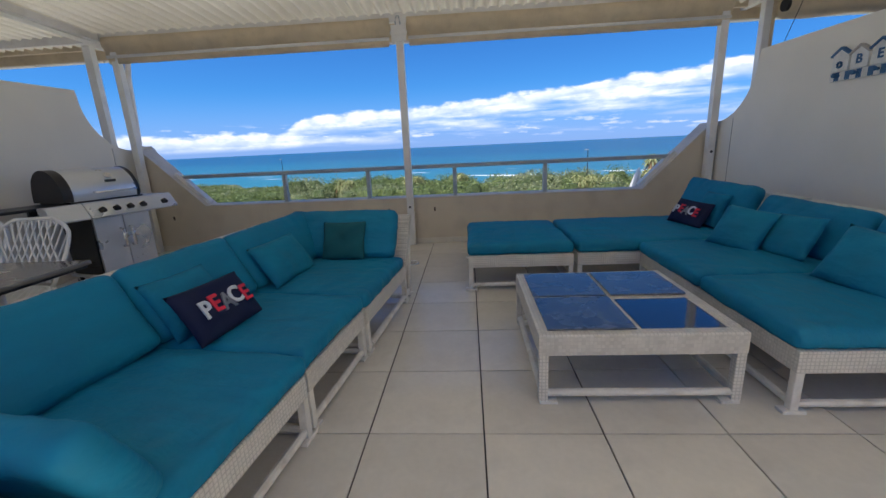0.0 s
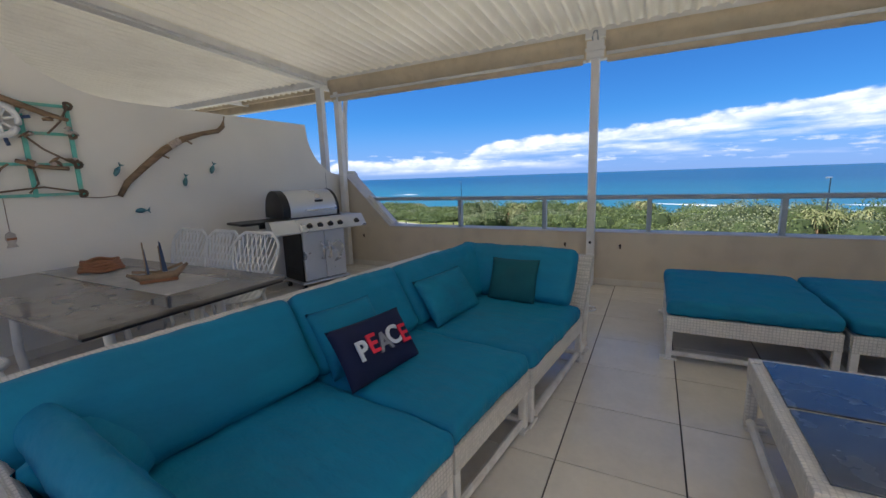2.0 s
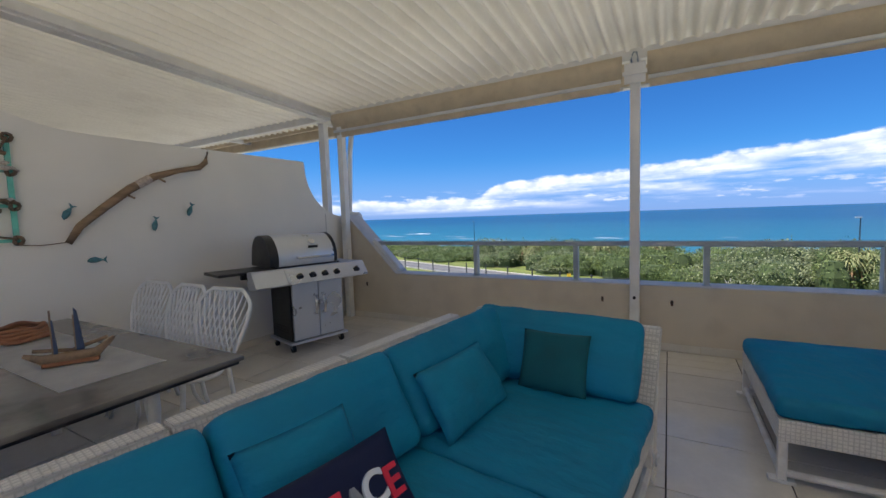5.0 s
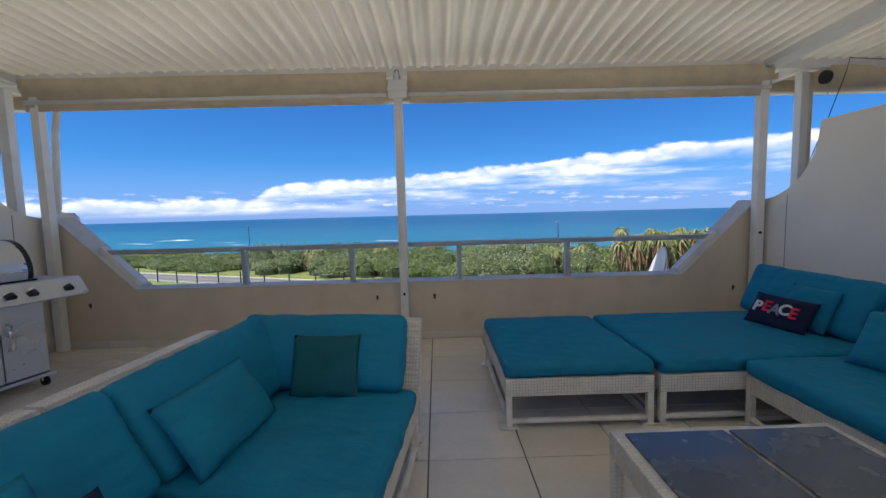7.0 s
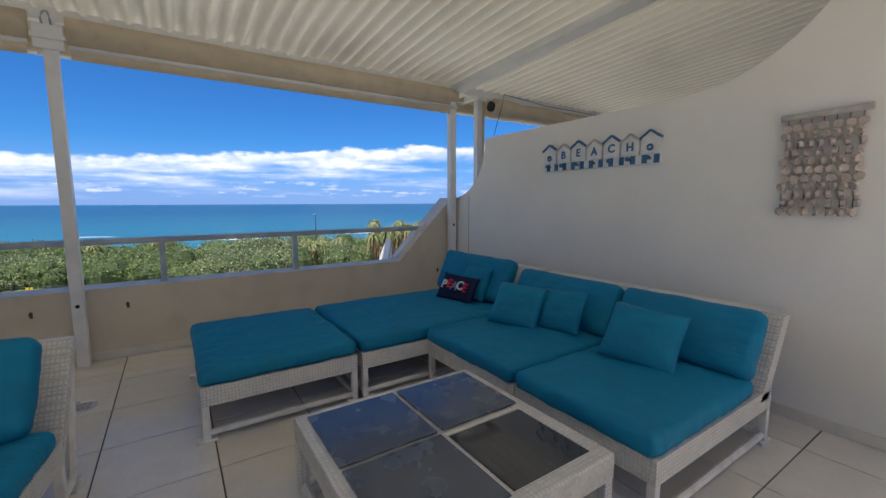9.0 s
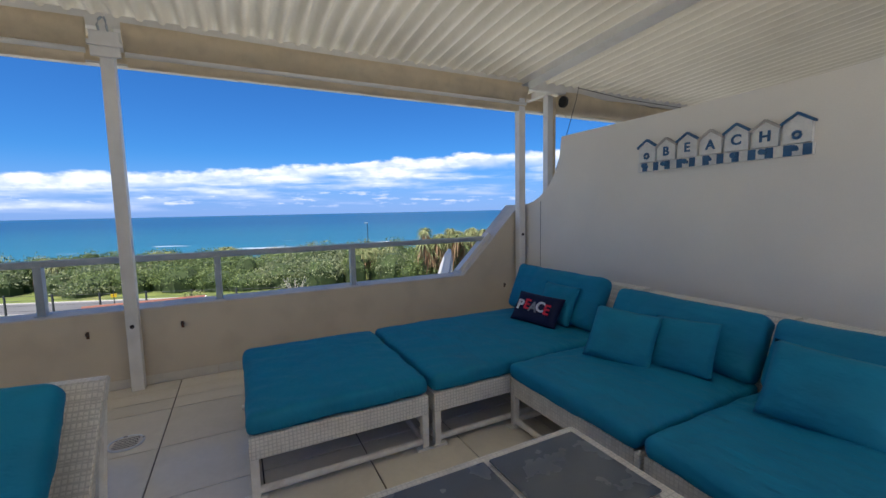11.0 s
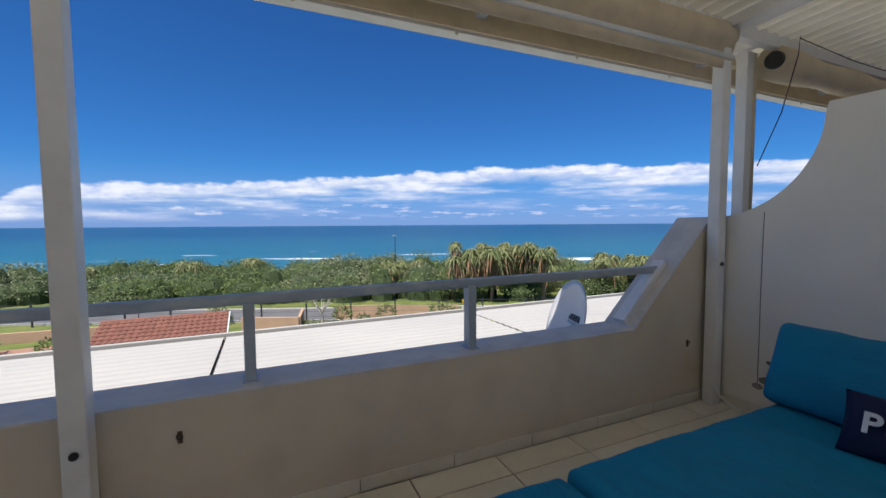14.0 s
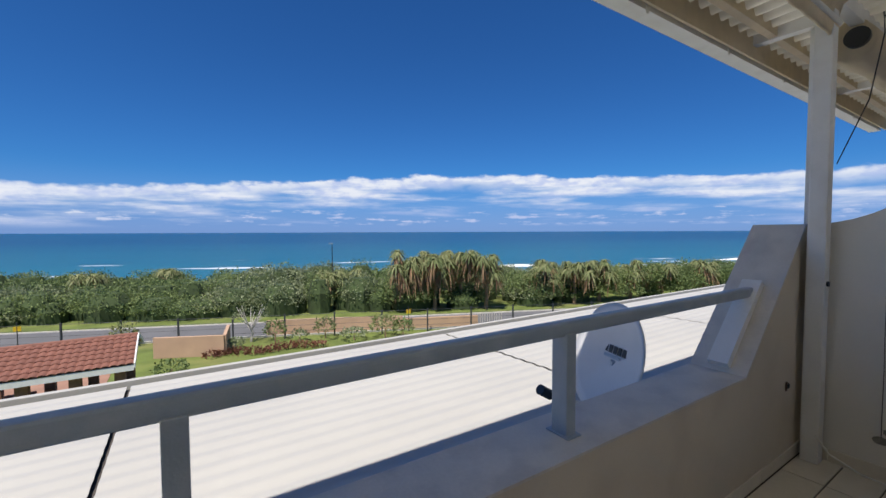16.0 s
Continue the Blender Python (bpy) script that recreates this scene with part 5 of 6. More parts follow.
# ---------------------------------------------------------------- floor tiles
# rows behind the camera are added floor, sunlit to bounce light in
ys = [4.76 - 0.602 * k for k in range(17)][::-1] + [5.39, 5.61, 5.82, 6.037]
xs = [-0.535 + 0.602 * k for k in range(-8, 8)]
xs = [XL + 0.001] + [x for x in xs if XL + 0.05 < x < XR - 0.05] + [XR - 0.001]
cache = {}
for i in range(len(xs) - 1):
    for j in range(len(ys) - 1):
        w, d = round(xs[i + 1] - xs[i] - 0.008, 4), round(ys[j + 1] - ys[j] - 0.008, 4)
        if (w, d) not in cache:
            bm = boxed(-w / 2, w / 2, -d / 2, d / 2, -0.012, 0.0, 0.002)
            me = bpy.data.meshes.new("tile")
            bm.to_mesh(me)
            bm.free()
            me.materials.append(M_TILE)
            cache[w, d] = me
        t = new("tile", cache[w, d])
        t.parent = floor
        t.location = ((xs[i] + xs[i + 1]) / 2, (ys[j] + ys[j + 1]) / 2, 0.0004 * ((i * 7 + j * 3) % 4 - 1.5))



# ---------------------------------------------------------------- outdoors
SHORE = Matrix.Translation((0, 45.5, 0)) @ pose(0, 0, 0, 0, 0, -21.8)   # x along the coast road, y out to sea
GZ = -6.0


def along(a, b, z=0.0):
    return SHORE @ Vector((a, b, z))


# one sheet of ground to the horizon, dipping under the sea beyond the dunes
bm = bmesh.new()
rows_y = [-60, -30, -7.4, 0, 14, 24, 30, 36, 60, 400, 4600]
rows_z = [GZ, GZ, GZ, GZ, GZ - 0.2, GZ - 1.2, GZ - 3.0, GZ - 4.5, GZ - 6, GZ - 7, GZ - 9]
cols_x = [-4600, -400, -120, -60, -20, 0, 20, 60, 120, 400, 4600]
g = [[bm.verts.new(along(x, y, z)) for x in cols_x] for y, z in zip(rows_y, rows_z)]
for j in range(len(rows_y) - 1):
    for i in range(len(cols_x) - 1):
        bm.faces.new((g[j][i], g[j][i + 1], g[j + 1][i + 1], g[j + 1][i]))
structure("ground", bm, M_GRASS, "mown green lawn and verge")
bm = bmesh.new()
sea_v = [bm.verts.new(v) for v in ((-4500, 26, 0), (4500, 26, 0), (4500, 4400, 0), (-4500, 4400, 0))]
bm.faces.new(sea_v)
sea = structure("water_sea", bm, M_SEA, "deep blue open sea with broken surf near the shore")
sea.matrix_basis = SHORE @ Matrix.Translation((0, 0, -9.0))
road = structure("road", boxed(-140, 140, -6.8, -2.2, GZ + 0.004, GZ + 0.03), M_ROAD, "grey asphalt coast road")
road.matrix_basis = SHORE
pv = structure("pavement", boxed(-40, -3.4, 27.5, 37.0, GZ + 0.004, GZ + 0.02), M_PAVE, "reddish brick-paved yard")
for a, b in ((-6.9, -6.8), (-2.2, -2.1)):
    k = structure("kerb", boxed(-140, 140, a, b, GZ, GZ + 0.12), M_SILL, "pale concrete kerb")
    k.matrix_basis = SHORE

# breakers
for cx, cy, L, wd in ((36, 46, 24, 3.5), (60, 76, 20, 2.0), (96, 48, 40, 3.0), (120, 70, 30, 2.0), (-60, 44, 40, 5), (125, 54, 44, 5.5), (150, 84, 30, 2.5), (8, 40, 14, 2), (205, 70, 50, 5)):
    vs, fs = [], []
    n = 60
    for i in range(n + 1):
        s = i / n
        wv = 2.0 * wd * (math.sin(math.pi * s) ** 0.6) * (0.6 + 0.8 * noise.noise((s * 9, cx, 0)) ** 2 + 0.2 * noise.noise((s * 31, cy, 0)))
        off = 2.2 * noise.noise((s * 3, cx, 5))
        for q, hh in ((-0.5, 0.02), (-0.1, 0.45), (0.2, 0.6), (0.5, 0.03)):
            vs.append((cx + (s - 0.5) * L, cy + off + q * wv, hh * math.sin(math.pi * s)))
    for i in range(n):
        for q in range(3):
            a = i * 4 + q
            fs.append((a, a + 4, a + 5, a + 1))
    me = bpy.data.meshes.new("breaker")
    me.from_pydata(vs, [], fs)
    me.materials.append(M_SIGNWHITE)
    ob = new("breaker", me)
    ob.matrix_basis = SHORE @ Matrix.Translation((0, 0, -8.97))
    tagged(ob, "white breaking wave on the blue sea", "wave", "breakers", "stuff")

# rocks at the water's edge
vs, fs = [], []
for k in range(60):
    cx, cy, r = random.uniform(92, 175), 30 + random.gauss(6, 4), random.uniform(1.5, 5)
    b0 = len(vs)
    for i in range(9):
        a = i / 9 * 2 * math.pi
        rr = r * (0.8 + 0.4 * random.random())
        vs.append((cx + rr * 1.8 * math.cos(a), cy + rr * 0.7 * math.sin(a), -9.3))
    for i in range(9):
        a = i / 9 * 2 * math.pi
        vs.append((cx + r * 1.1 * math.cos(a), cy + r * 0.4 * math.sin(a), -9 + random.uniform(0.25, 0.6) * 1.2))
    for i in range(9):
        j = (i + 1) % 9
        fs.append((b0 + i, b0 + j, b0 + 9 + j, b0 + 9 + i))
    fs.append(tuple(b0 + 9 + i for i in range(9)))
me = bpy.data.meshes.new("shore_rocks")
me.from_pydata(vs, [], fs)
me.materials.append(M_SAND)
rk = new("shore_rocks", me)
rk.matrix_basis = SHORE
tagged(rk, "dark brown wet rocks at the water's edge", "rocks", kind="stuff")


# ---- greenery
def leaves(name, mat, clumps, size, per, seed, aspect=0.45, droop=0.0, inner=0.0):
    """One mesh of small leaf blades laid over many uneven clumps (x, y, z, rx, ry, rz)."""
    r = np.random.RandomState(seed)
    V = []
    for cx, cy, cz, rx, ry, rz in clumps:
        n = int(per * max(0.4, rx * ry))
        d = r.normal(size=(n, 3))
        d[:, 2] = np.abs(d[:, 2]) * 0.9 - 0.12
        d /= np.linalg.norm(d, axis=1)[:, None]
        lump = 1 + 0.16 * np.sin(d[:, 0] * 7 + cx) * np.sin(d[:, 1] * 6 + cy) + 0.10 * np.sin(d[:, 2] * 11 + cx) + r.normal(size=n) * 0.05
        c = d * lump[:, None] * np.array([rx, ry, rz]) * r.uniform(0.80, 1.0, n)[:, None] + np.array([cx, cy, cz])
        a = r.normal(size=(n, 3)) * 0.55 + d * 0.6
        a[:, 2] += 0.25 - droop
        a /= np.linalg.norm(a, axis=1)[:, None]
        b = np.cross(a, r.normal(size=(n, 3)))
        b /= np.linalg.norm(b, axis=1)[:, None]
        s = size * r.uniform(0.6, 1.4, n)[:, None]
        V.append(np.stack([c - a * s * 0.5, c + b * s * aspect * 0.5, c + a * s * 0.5, c - b * s * aspect * 0.5], 1).reshape(-1, 3))
    V = np.concatenate(V)
    k = len(V) // 4
    me = bpy.data.meshes.new(name)
    me.vertices.add(len(V))
    me.vertices.foreach_set("co", V.astype(np.float32).ravel())
    me.loops.add(len(V))
    me.loops.foreach_set("vertex_index", np.arange(len(V), dtype=np.int32))
    me.polygons.add(k)
    me.polygons.foreach_set("loop_start", (np.arange(k) * 4).astype(np.int32))
    me.update(calc_edges=True)
    me.materials.append(mat)
    return me


rs = np.random.RandomState(5)
sets = {0: [], 1: []}
for k in range(560):
    a = rs.uniform(-95, 120)
    b = 1.4 + 22 * rs.rand() ** 1.1
    p = along(a, b, 0)
    if p.x * p.x + p.y * p.y < 30 ** 2:
        continue
    rad = rs.uniform(1.3, 2.9)
    top = rs.uniform(2.2, 3.9) + 0.7 * math.sin(a * 0.11) * math.sin(a * 0.031 + 1) - (0.5 if b < 3.5 else 0) - 0.05 * max(0, b - 12)
    if a < -34:
        top *= 0.5
    base = GZ - (0.2 if b < 14 else 0.2 + (b - 14) * 0.1)
    sets[1 if noise.noise((a * 0.07, b * 0.07, 0)) + rs.normal() * 0.25 > 0.12 else 0].append((p.x, p.y, base + top * 0.45, rad, rad, top * 0.60))
for k in (0, 1):
    me = leaves("coastal_bushes", (M_LEAF, M_LEAF2)[k], sets[k], 0.19, 190, 11 + k, 0.6)
    tagged(new("coastal_bushes", me), "dense grey-green coastal dune bushes", "bushes", kind="stuff")
# dark hulls inside the bushes; shade between leaves is put into their colour
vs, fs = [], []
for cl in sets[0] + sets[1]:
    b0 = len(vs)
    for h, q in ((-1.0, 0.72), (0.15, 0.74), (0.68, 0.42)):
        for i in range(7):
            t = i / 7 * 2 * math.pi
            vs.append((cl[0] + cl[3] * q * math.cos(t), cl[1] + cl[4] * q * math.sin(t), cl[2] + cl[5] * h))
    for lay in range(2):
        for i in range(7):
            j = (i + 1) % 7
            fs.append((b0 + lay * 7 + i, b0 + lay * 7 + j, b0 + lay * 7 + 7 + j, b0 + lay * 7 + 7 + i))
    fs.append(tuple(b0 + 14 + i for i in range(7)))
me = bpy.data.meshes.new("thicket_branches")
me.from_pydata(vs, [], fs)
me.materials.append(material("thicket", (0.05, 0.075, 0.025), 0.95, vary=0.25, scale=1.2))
tagged(new("thicket_branches", me), "dark shade core inside the dune thicket", "bushes", kind="stuff")


def blade_mesh(heads, mat_name, seed, length, width, count, droop):
    """Long arching strap leaves from several heads, joined."""
    r = random.Random(seed)
    bm = bmesh.new()
    for hx, hy, hz in heads:
        for k in range(count):
            az = r.uniform(0, 2 * math.pi)
            up = r.uniform(-0.2, 1.0)
            L = length * r.uniform(0.7, 1.2)
            pts = []
            for i in range(5):
                s = i / 4
                rad = L * s * math.cos(up) * 0.9
                z = L * s * math.sin(up) - droop * L * s * s
                pts.append(Vector((hx + rad * math.cos(az), hy + rad * math.sin(az), hz + z)))
            side = Vector((-math.sin(az), math.cos(az), 0))
            prev = None
            for i, p in enumerate(pts):
                w = width * (1 - (i / 4) ** 2) * 0.5 + 0.01
                cur = (bm.verts.new(p + side * w), bm.verts.new(p - side * w))
                if prev:
                    bm.faces.new((prev[0], prev[1], cur[1], cur[0]))
                prev = cur
    return bm


def palm_tree(a, b, height, seed, name="screw_palm", label="", dry=0.5, spread=1.2, heads_n=6):
    p = along(a, b, GZ)
    th = thing(name, Matrix.Translation(p), label, "tree", "palms by the road")
    r = random.Random(seed)
    heads = []
    trunk = tubed([(0, 0, 0), (0.08, 0.04, height * 0.3), (0.02, 0.1, height * 0.55)], 0.16, 7, taper=[1.3, 1, 0.8])
    part("trunk", trunk, M_WOOD, th)
    for k in range(heads_n):
        az = k / heads_n * 2 * math.pi + r.uniform(-0.4, 0.4)
        q = spread * r.uniform(0.3, 1.0)
        h = (q * math.cos(az), q * math.sin(az), height * r.uniform(0.55, 0.9))
        heads.append(h)
        part("limb", tubed([(0.02, 0.1, height * 0.4), (h[0] * 0.6, h[1] * 0.6, h[2] * 0.75), h], 0.08, 6), M_WOOD, th)
    part("crown", blade_mesh(heads, "", seed, 1.15, 0.13, 95, 0.75), M_PALM, th, "arching strap leaves")
    part("dry_skirt", blade_mesh([(x, y, z - 0.35) for x, y, z in heads], "", seed + 1, 1.1, 0.10, int(30 * dry), 1.7), M_DRY, th, "hanging dry leaves")


LB = "bushy coastal palm with green tops and dry brown skirts"
for a, b, h, s, dry, sp in ((19.0, 0.8, 6.3, 1, 1.3, 2.0), (21.6, 0.6, 6.7, 2, 1.2, 2.1), (24.2, 0.9, 6.2, 3, 0.7, 2.0), (26.6, 0.2, 5.8, 4, 0.7, 1.8),
                             (33.0, 1.0, 4.9, 5, 0.5, 1.6), (36.2, 0.6, 5.0, 6, 0.4, 1.6), (39.5, 1.4, 4.8, 7, 0.4, 1.7), (43.5, 1.8, 4.6, 8, 0.5, 1.6), (47.5, 2.0, 4.6, 9, 0.5, 1.6), (53, 2.0, 4.6, 14, 0.5, 1.6),
                             (11.5, 3.2, 4.0, 10, 1.0, 1.3), (13.6, 4.2, 4.0, 11, 0.9, 1.2), (-22, 6, 3.6, 12, 0.3, 1.3), (-12, 9, 3.8, 13, 0.3, 1.2), (-5.0, 10.0, 4.0, 15, 0.9, 1.0)):
    palm_tree(a, b, h, s, label=LB, dry=dry, spread=sp, heads_n=12 if h > 5 else 9)
# rounder green bushes between the palms
cl = []
for k in range(46):
    a, b = rs.uniform(17, 58), rs.uniform(0.2, 3.0)
    p = along(a, b, GZ)
    q = rs.uniform(1.0, 1.8)
    cl.append((p.x, p.y, GZ + 1.2, q, q, rs.uniform(1.6, 2.6)))
for k in range(22):
    p = along(rs.uniform(18.5, 27.5), rs.uniform(0.6, 3.0), GZ)
    q = rs.uniform(1.0, 1.5)
    cl.append((p.x, p.y, GZ + rs.uniform(2.4, 3.4), q, q, rs.uniform(1.5, 2.2)))
for k in range(26):
    p = along(rs.uniform(30, 58), rs.uniform(0.8, 3.4), GZ)
    q = rs.uniform(1.0, 1.6)
    cl.append((p.x, p.y, GZ + rs.uniform(1.8, 2.6), q, q, rs.uniform(1.3, 1.9)))
tagged(new("roadside_bushes", leaves("roadside_bushes", M_LEAF, cl, 0.19, 260, 31, 0.6)), "bright green bushes below the palms", "bushes", kind="stuff")


def shrub(x, y, r, h, mat, label, seed):
    th = thing("garden_shrub", Matrix.Translation((x, y, GZ)), label, "shrub", "garden shrubs")
    part("stem", tubed([(0, 0, 0), (0.02, 0.03, h * 0.4)], 0.05, 6), M_WOOD, th)
    me = leaves("crown", mat, [(0, 0, h * 0.45, r, r, h * 0.55)], 0.20, 420, seed, 0.45)
    ob = new("crown", me)
    ob.parent = th


shrub(5.2, 34.6, 0.75, 1.5, M_LEAF, "bright green rounded garden shrub", 41)
shrub(8.3, 33.4, 0.8, 1.6, M_PALM, "yellow-green leafy shrub in the garden bed", 42)
shrub(11.9, 31.2, 1.1, 1.7, M_PALM, "yellow-green leafy shrub in the garden bed", 43)
shrub(13.0, 30.6, 0.8, 1.4, M_LEAF, "bright green rounded garden shrub", 44)
shrub(2.6, 34.0, 0.7, 0.8, M_LEAF2, "low grey-green garden shrub", 45)
shrub(9.9, 32.0, 0.9, 0.9, M_LEAF2, "low grey-green garden shrub", 46)
shrub(6.6, 33.6, 0.6, 0.9, M_LEAF2, "low grey-green garden shrub", 47)
shrub(-0.7, 30.6, 0.8, 0.8, M_LEAF, "clipped green garden shrub beside the shelter", 48)
shrub(-15.5, 35.5, 1.1, 1.5, M_PALM, "yellow-green leafy shrub in the garden bed", 49)
shrub(-11.5, 34.5, 0.8, 1.1, M_LEAF, "bright green rounded garden shrub", 50)
shrub(-3.4, 38.6, 0.8, 1.7, M_PALM, "yellow-green leafy shrub in the garden bed", 51)
shrub(-18.5, 33.0, 1.2, 1.2, M_LEAF, "bright green rounded garden shrub", 52)
bed = [(1.3 + 0.55 * i, 32.9 - 0.10 * i + 0.3 * math.sin(i), GZ + 0.12, 0.5, 0.45, 0.35) for i in range(12)]
tagged(new("flower_bed", leaves("flower_bed", M_REDLEAF, bed, 0.16, 320, 61, 0.5)), "low reddish-brown flower bed plants", "flower bed", kind="stuff")
# the bare pale tree in the bed
bt2 = thing("small_tree", Matrix.Translation((3.8, 35.4, GZ)), "small pale bare-branched tree with few leaves", "tree")
part("trunk", tubed([(0, 0, 0), (0.1, 0, 0.6), (0.0, 0.05, 1.1)], 0.08, 7), M_GREYWOOD, bt2)
rt = random.Random(8)
for k in range(14):
    az, q = rt.uniform(0, 6.28), rt.uniform(0.6, 1.3)
    part("limb", tubed([(0.02, 0.03, rt.uniform(0.7, 1.1)), (0.5 * q * math.cos(az), 0.5 * q * math.sin(az), 1.5), (q * math.cos(az), q * math.sin(az), rt.uniform(1.7, 2.5))], 0.028, 5, taper=[1.4, 1, 0.5]), M_GREYWOOD, bt2)
ob = new("crown", leaves("crown", M_LEAF2, [(0, 0, 1.75, 1.2, 1.2, 0.75)], 0.13, 240, 71, 0.5))
ob.parent = bt2

# fence, walls, lamp
fn = thing("wire_fence", SHORE, "dark steel boundary fence with wires along the road", "fence")
for i in range(30):
    a = -62 + i * 3.4
    part("post", boxed(a - 0.05, a + 0.05, -7.55, -7.45, GZ, GZ + 1.75), M_POLE, fn)
for z in (0.5, 0.9, 1.3, 1.65):
    part("wire", tubed([(-62, -7.5, GZ + z), (36.6, -7.5, GZ + z)], 0.012, 4), M_POLE, fn)
for i, (a, b, c, d, h) in enumerate(((-1.6, 34.6, 2.0, 33.0, 1.25), (2.0, 33.0, 2.5, 36.0, 1.25), (5.0, 36.6, 9.2, 35.0, 1.1), (9.2, 35.0, 14.0, 32.6, 1.1), (14.0, 32.6, 19.5, 30.4, 0.9), (-30, 40.0, -5, 38.0, 0.7))):
    L = math.hypot(c - a, d - b)
    w = structure("garden_wall", boxed(0, L, -0.1, 0.1, 0, h, 0.01), M_PEACH, "peach-coloured rendered garden wall")
    w.matrix_basis = pose(a, b, GZ, 0, 0, math.degrees(math.atan2(d - b, c - a)))
gt = thing("picket_fence", pose(17.0, 31.9, GZ, 0, 0, -22), "low pale picket fence by the road", "fence")
for i in range(26):
    part("picket", boxed(i * 0.2, i * 0.2 + 0.07, -0.02, 0.02, 0, 0.9), M_GREYWOOD, gt)
part("rail", boxed(-0.05, 5.1, 0.02, 0.05, 0.6, 0.66), M_GREYWOOD, gt)
for a, b in ((-6.5, -7.6), (18.2, -7.2)):
    p = along(a, b, GZ)
    s = thing("warning_sign", Matrix.Translation(p), "small yellow warning sign on the fence", "sign")
    part("pole", tubed([(0, 0, 0), (0, 0, 1.9)], 0.03, 6), M_POLE, s)
    part("board", boxed(-0.18, 0.18, -0.02, 0.02, 1.35, 1.65), M_YELLOW, s, "yellow board")
for a, b, h in ((11.6, 8.0, 6.2), (-38, 10, 6.4)):
    p = along(a, b, GZ)
    lp = thing("street_lamp", Matrix.Translation(p), "thin grey street lamp beyond the road", "street lamp")
    part("pole", tubed([(0, 0, 0), (0, 0, h)], 0.06, 6, taper=[1.2, 0.7]), M_POLE, lp)
    part("head", boxed(-0.35, 0.1, -0.1, 0.1, h - 0.02, h + 0.10, 0.02), M_GREYPAINT, lp)

# ---- lower roof of the building
x0, x1 = -40.0, 64.0
LAPS = [-0.65 + 4.03 * k for k in range(-10, 17)]


def roof_sheet(xa, xb, drop, rise):
    """Sheeting whose ribs run along the building, falling a little to the sea."""
    bm = bmesh.new()
    ys = [6.335 + 0.0236 * i for i in range(177)]
    A, B = [], []
    for y in ys:
        z = -0.024 * (y - 6.335) + 0.0045 * math.sin(2 * math.pi * y / 0.189) - drop
        A.append(bm.verts.new((xa, y, z)))
        B.append(bm.verts.new((xb, y, z + rise)))
    for i in range(len(ys) - 1):
        bm.faces.new((A[i], B[i], B[i + 1], A[i + 1]))
    return bm


for k, xa in enumerate(LAPS[:-1]):
    structure("lower_roof", roof_sheet(xa + 0.018, LAPS[k + 1] - 0.018, 0.0, 0.0), M_LOWROOF, "sunlit white ribbed roof sheet below the terrace")
    # dark strip below each joint; the lap's shadow is put into its colour
    structure("lower_roof_lap", roof_sheet(xa - 0.03, xa + 0.03, 0.035, 0.0), M_GROUT_SHADE, "dark strip painted as the shade under the roof sheet lap")
structure("lower_roof_edge", boxed(x0, x1, 10.60, 10.68, -0.32, -0.075), M_LOWROOF, "white roof edge trim")
structure("wall_lower_storey", boxed(x0, x1, 6.4, 10.4, GZ, -0.33), M_PLASTER, "plain wall of the storey below")

# satellite dish
nrm = Vector((-0.96, 0.30, 0.30)).normalized()
rot = nrm.to_track_quat("Z", "X").to_matrix().to_4x4()
sd = thing("satellite_dish", Matrix.Translation((2.78, 7.12, 0.50)), "grey-white satellite dish with dark lettering bars on the lower roof", "satellite dish")
bm = bmesh.new()
rings = []
for side in (0, 1):
    for k in range(8):
        rr = 0.46 * k / 7 if side == 0 else 0.46 * (7 - k) / 7
        z = 0.55 * rr * rr - (0.0 if side == 0 else 0.012) - 0.10
        rings.append([bm.verts.new((rr * math.cos(t) + 1e-5 * math.cos(t), rr * 0.9 * math.sin(t), z)) for t in [j * math.pi / 20 for j in range(40)]])
for i in range(len(rings) - 1):
    for j in range(40):
        bm.faces.new((rings[i][j], rings[i][(j + 1) % 40], rings[i + 1][(j + 1) % 40], rings[i + 1][j]))
bmesh.ops.remove_doubles(bm, verts=bm.verts, dist=0.0004)
bmesh.ops.recalc_face_normals(bm, faces=bm.faces)
part("reflector", bm, M_DISH, sd, "", True, rot)
for i in range(5):
    part("lettering_bar", boxed(-0.02, 0.045, -0.14 + i * 0.055, -0.098 + i * 0.055, 0.0, 0.003), M_POLE, sd, "dark lettering bar", False, rot @ Matrix.Translation((0.06, 0.03, -0.088)))
part("lettering_bar", boxed(-0.06, -0.035, -0.08, 0.12, 0.0, 0.003), M_GREYPAINT, sd, "grey lettering bar", False, rot @ Matrix.Translation((0.06, 0.03, -0.088)))
part("arm", tubed([(-0.02, 0, -0.42), (-0.35, 0.03, -0.30), (-0.62, 0.06, -0.20)], 0.016, 6), M_DISH, sd)
part("feed_horn", tubed([(-0.60, 0.06, -0.20), (-0.70, 0.07, -0.14)], 0.04, 10), M_BLACK, sd, "black feed horn")
part("mast", tubed([(0.10, 0, -0.04), (0.14, 0, -0.30), (0.14, 0, -0.485)], 0.028, 8), M_GREYPAINT, sd)
part("base_plate", boxed(0.04, 0.24, -0.1, 0.1, -0.50, -0.47), M_GREYPAINT, sd)

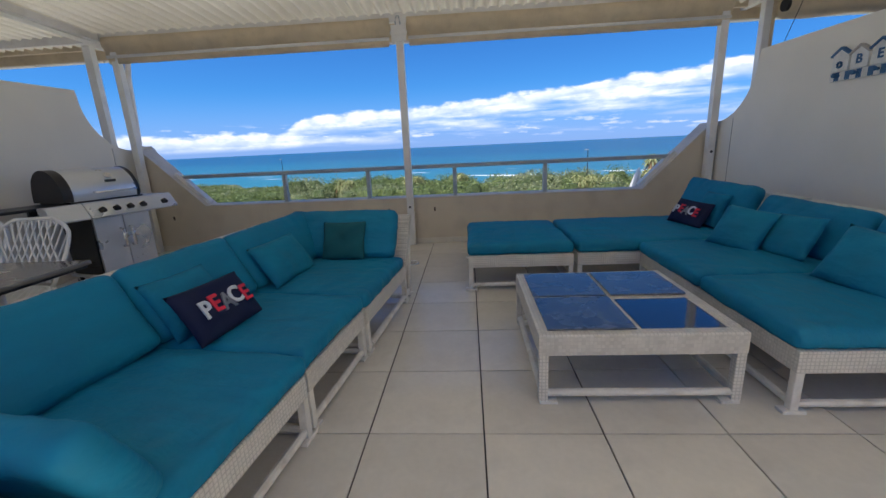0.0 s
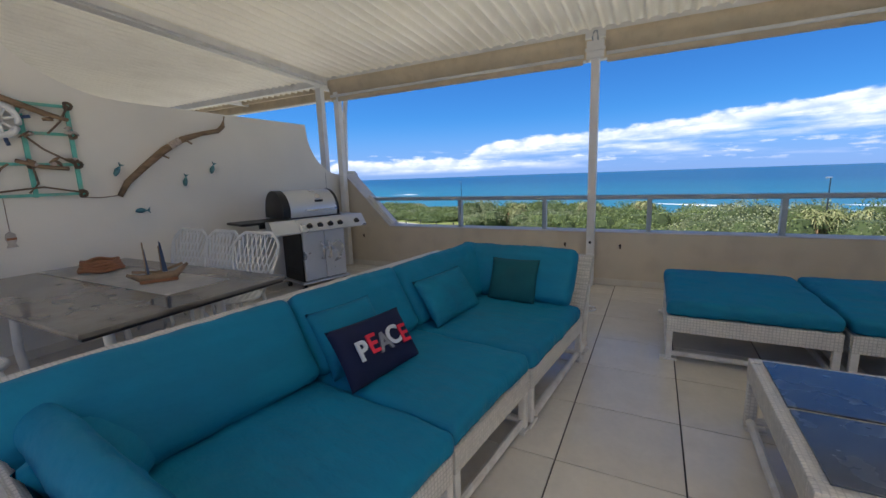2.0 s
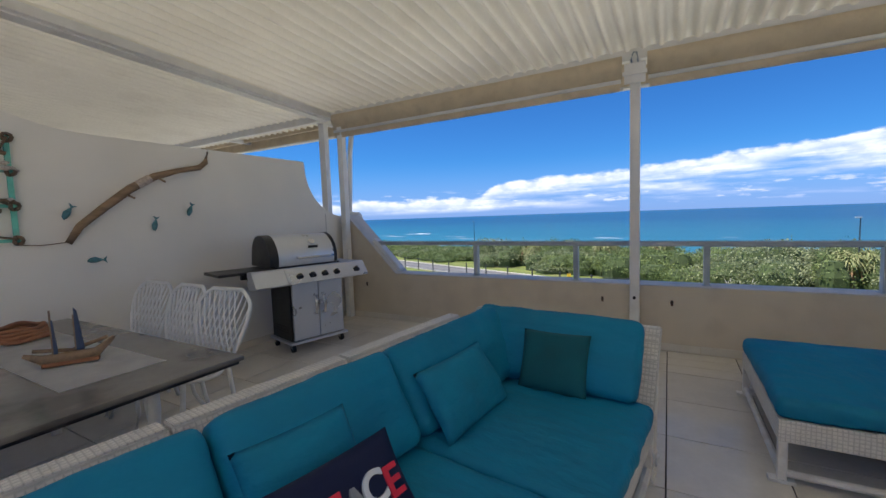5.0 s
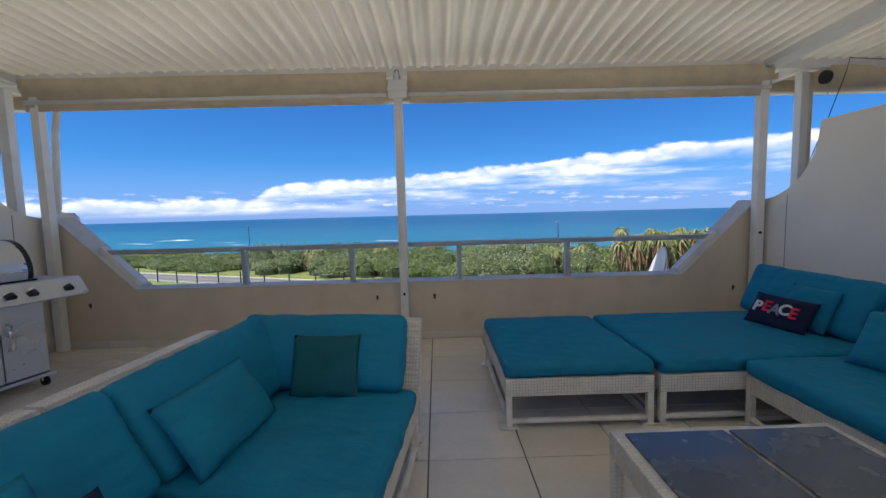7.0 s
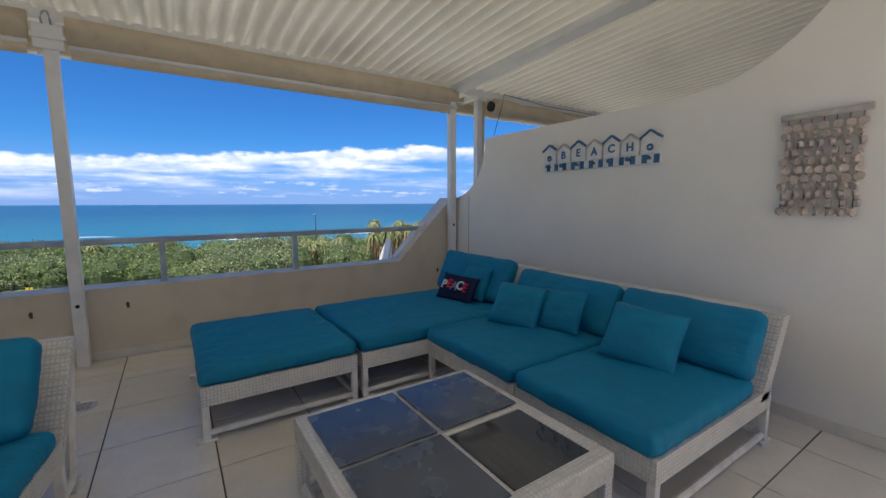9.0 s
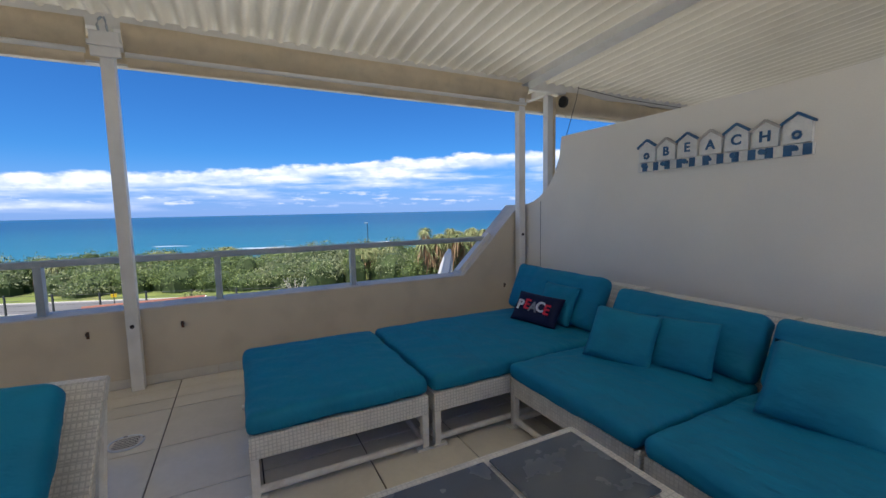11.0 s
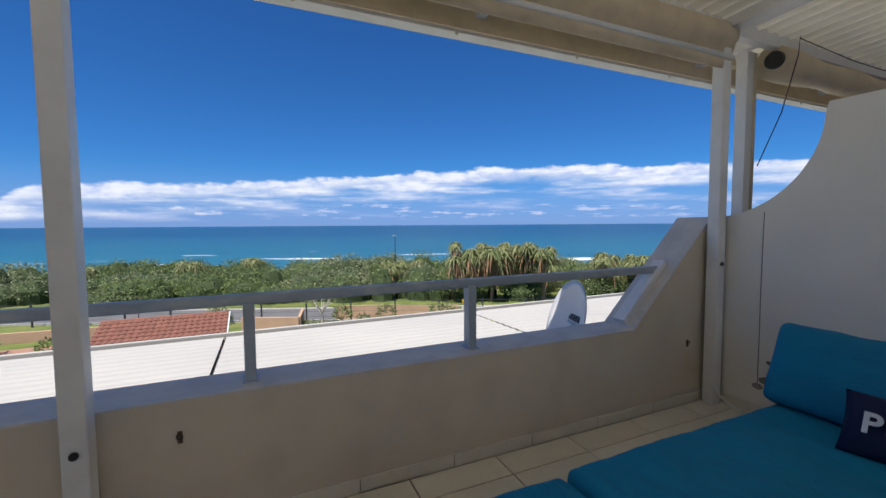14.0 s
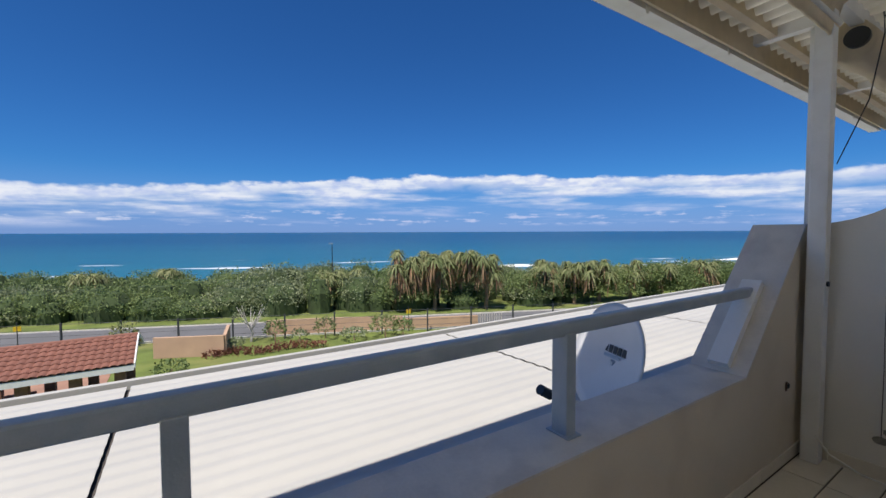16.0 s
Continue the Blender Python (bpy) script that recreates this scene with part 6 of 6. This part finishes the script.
# ---- the tiled braai hut in the garden
ht = thing("garden_shelter", pose(0, 0, 0), "open brick-pillared garden shelter with a red tiled roof", "shelter")
HX0, HX1, HY, HW = -6.9, -1.75, 26.6, 2.15
RZ, EZ = -2.80, -3.48
for s in (-1, 1):
    rb = bmesh.new()
    prism(rb, [(HY, RZ - 0.03), (HY + s * HW, EZ - 0.03), (HY + s * HW, EZ - 0.09), (HY, RZ - 0.09)], "x", HX0, HX1)
    part("roof_slope", rb, M_TERRA, ht)
for s in (-1, 1):
    part("fascia", boxed(HX0, HX1, HY + s * HW - 0.02, HY + s * HW + 0.02, EZ - 0.26, EZ - 0.04), M_WHITE, ht, "white fascia board")
    gb = bmesh.new()
    prism(gb, [(HY, RZ + 0.06), (HY, RZ - 0.12), (HY + s * (HW + 0.05), EZ - 0.16), (HY + s * (HW + 0.05), EZ + 0.03)], "x", HX1, HX1 + 0.05)
    part("barge_board", gb, M_WHITE, ht, "white barge board")
part("gable", prism(bmesh.new(), [(HY, RZ - 0.12), (HY - HW + 0.1, EZ - 0.12), (HY + HW - 0.1, EZ - 0.12)], "x", HX1 - 0.2, HX1 - 0.1), M_POLE, ht, "dark boarded gable")
for x in (-2.2, -3.5, -4.9, -6.5):
    for y in (HY - HW + 0.35, HY + HW - 0.35):
        part("pillar", boxed(x - 0.17, x + 0.17, y - 0.17, y + 0.17, GZ, EZ - 0.1, 0.01), M_BRICK, ht, "brown face-brick pillar")
part("slab", boxed(HX0, HX1, HY - HW, HY + HW, GZ, GZ + 0.08), M_PAVE, ht)
part("braai_hearth", boxed(-6.1, -5.2, HY + 0.4, HY + 1.2, GZ + 0.08, GZ + 1.1, 0.02), M_BRICK, ht, "brick fire hearth")
for x, y in ((-1.0, 25.5), (-4.2, 26.2)):
    pt = thing("picnic_table", pose(x, y, GZ + (0.08 if x < -2 else 0.0), 0, 0, 20), "dark green slatted picnic table with benches", "picnic table")
    for k in range(5):
        part("slat", boxed(-0.8, 0.8, -0.36 + k * 0.15, -0.24 + k * 0.15, 0.70, 0.74), M_POLE, pt)
    for s in (-1, 1):
        part("bench", boxed(-0.8, 0.8, s * 0.65 - 0.12, s * 0.65 + 0.12, 0.42, 0.46), M_POLE, pt)
        part("leg", boxed(s * 0.6 - 0.04, s * 0.6 + 0.04, -0.7, 0.7, 0.38, 0.42), M_POLE, pt)
        part("leg", boxed(s * 0.6 - 0.04, s * 0.6 + 0.04, -0.3, 0.3, 0.0, 0.70), M_POLE, pt)
# roof tiles, one by one on the slope that faces the terrace
tm = bmesh.new()
tw, tl = 0.245, 0.36
cols = 7
prev = None
for i in range(cols):
    u = i / (cols - 1)
    z = 0.045 * math.sin(math.pi * u) ** 1.2
    cur = [tm.verts.new(((u - 0.5) * tw, yy, z + zz)) for yy, zz in ((0, 0.03), (tl, 0.0), (0, 0.005))]
    if prev:
        tm.faces.new((prev[0], cur[0], cur[1], prev[1]))
        tm.faces.new((prev[2], cur[2], cur[0], prev[0]))
    prev = cur
tile_me = bpy.data.meshes.new("roof_tile")
tm.to_mesh(tile_me)
tm.free()
tile_me.materials.append(M_TERRA)
pitch = math.degrees(math.atan2(RZ - EZ, HW))
slope = math.hypot(RZ - EZ, HW)
rows = int(slope / 0.33) + 1
nc = int((HX1 - HX0) / tw)
for j in range(rows):
    for i in range(nc):
        s = j * 0.33
        t = new("roof_tile", tile_me)
        t.parent = ht
        t.matrix_basis = Matrix.Translation((HX1 - tw * (i + 0.5), HY - HW - 0.03, EZ - 0.02)) @ pose(0, 0, 0, pitch) @ Matrix.Translation((0, s, 0.004))
part("ridge", tubed([(HX0, HY, RZ), (HX1, HY, RZ)], 0.09, 8), M_TERRA, ht, "ridge tiles")
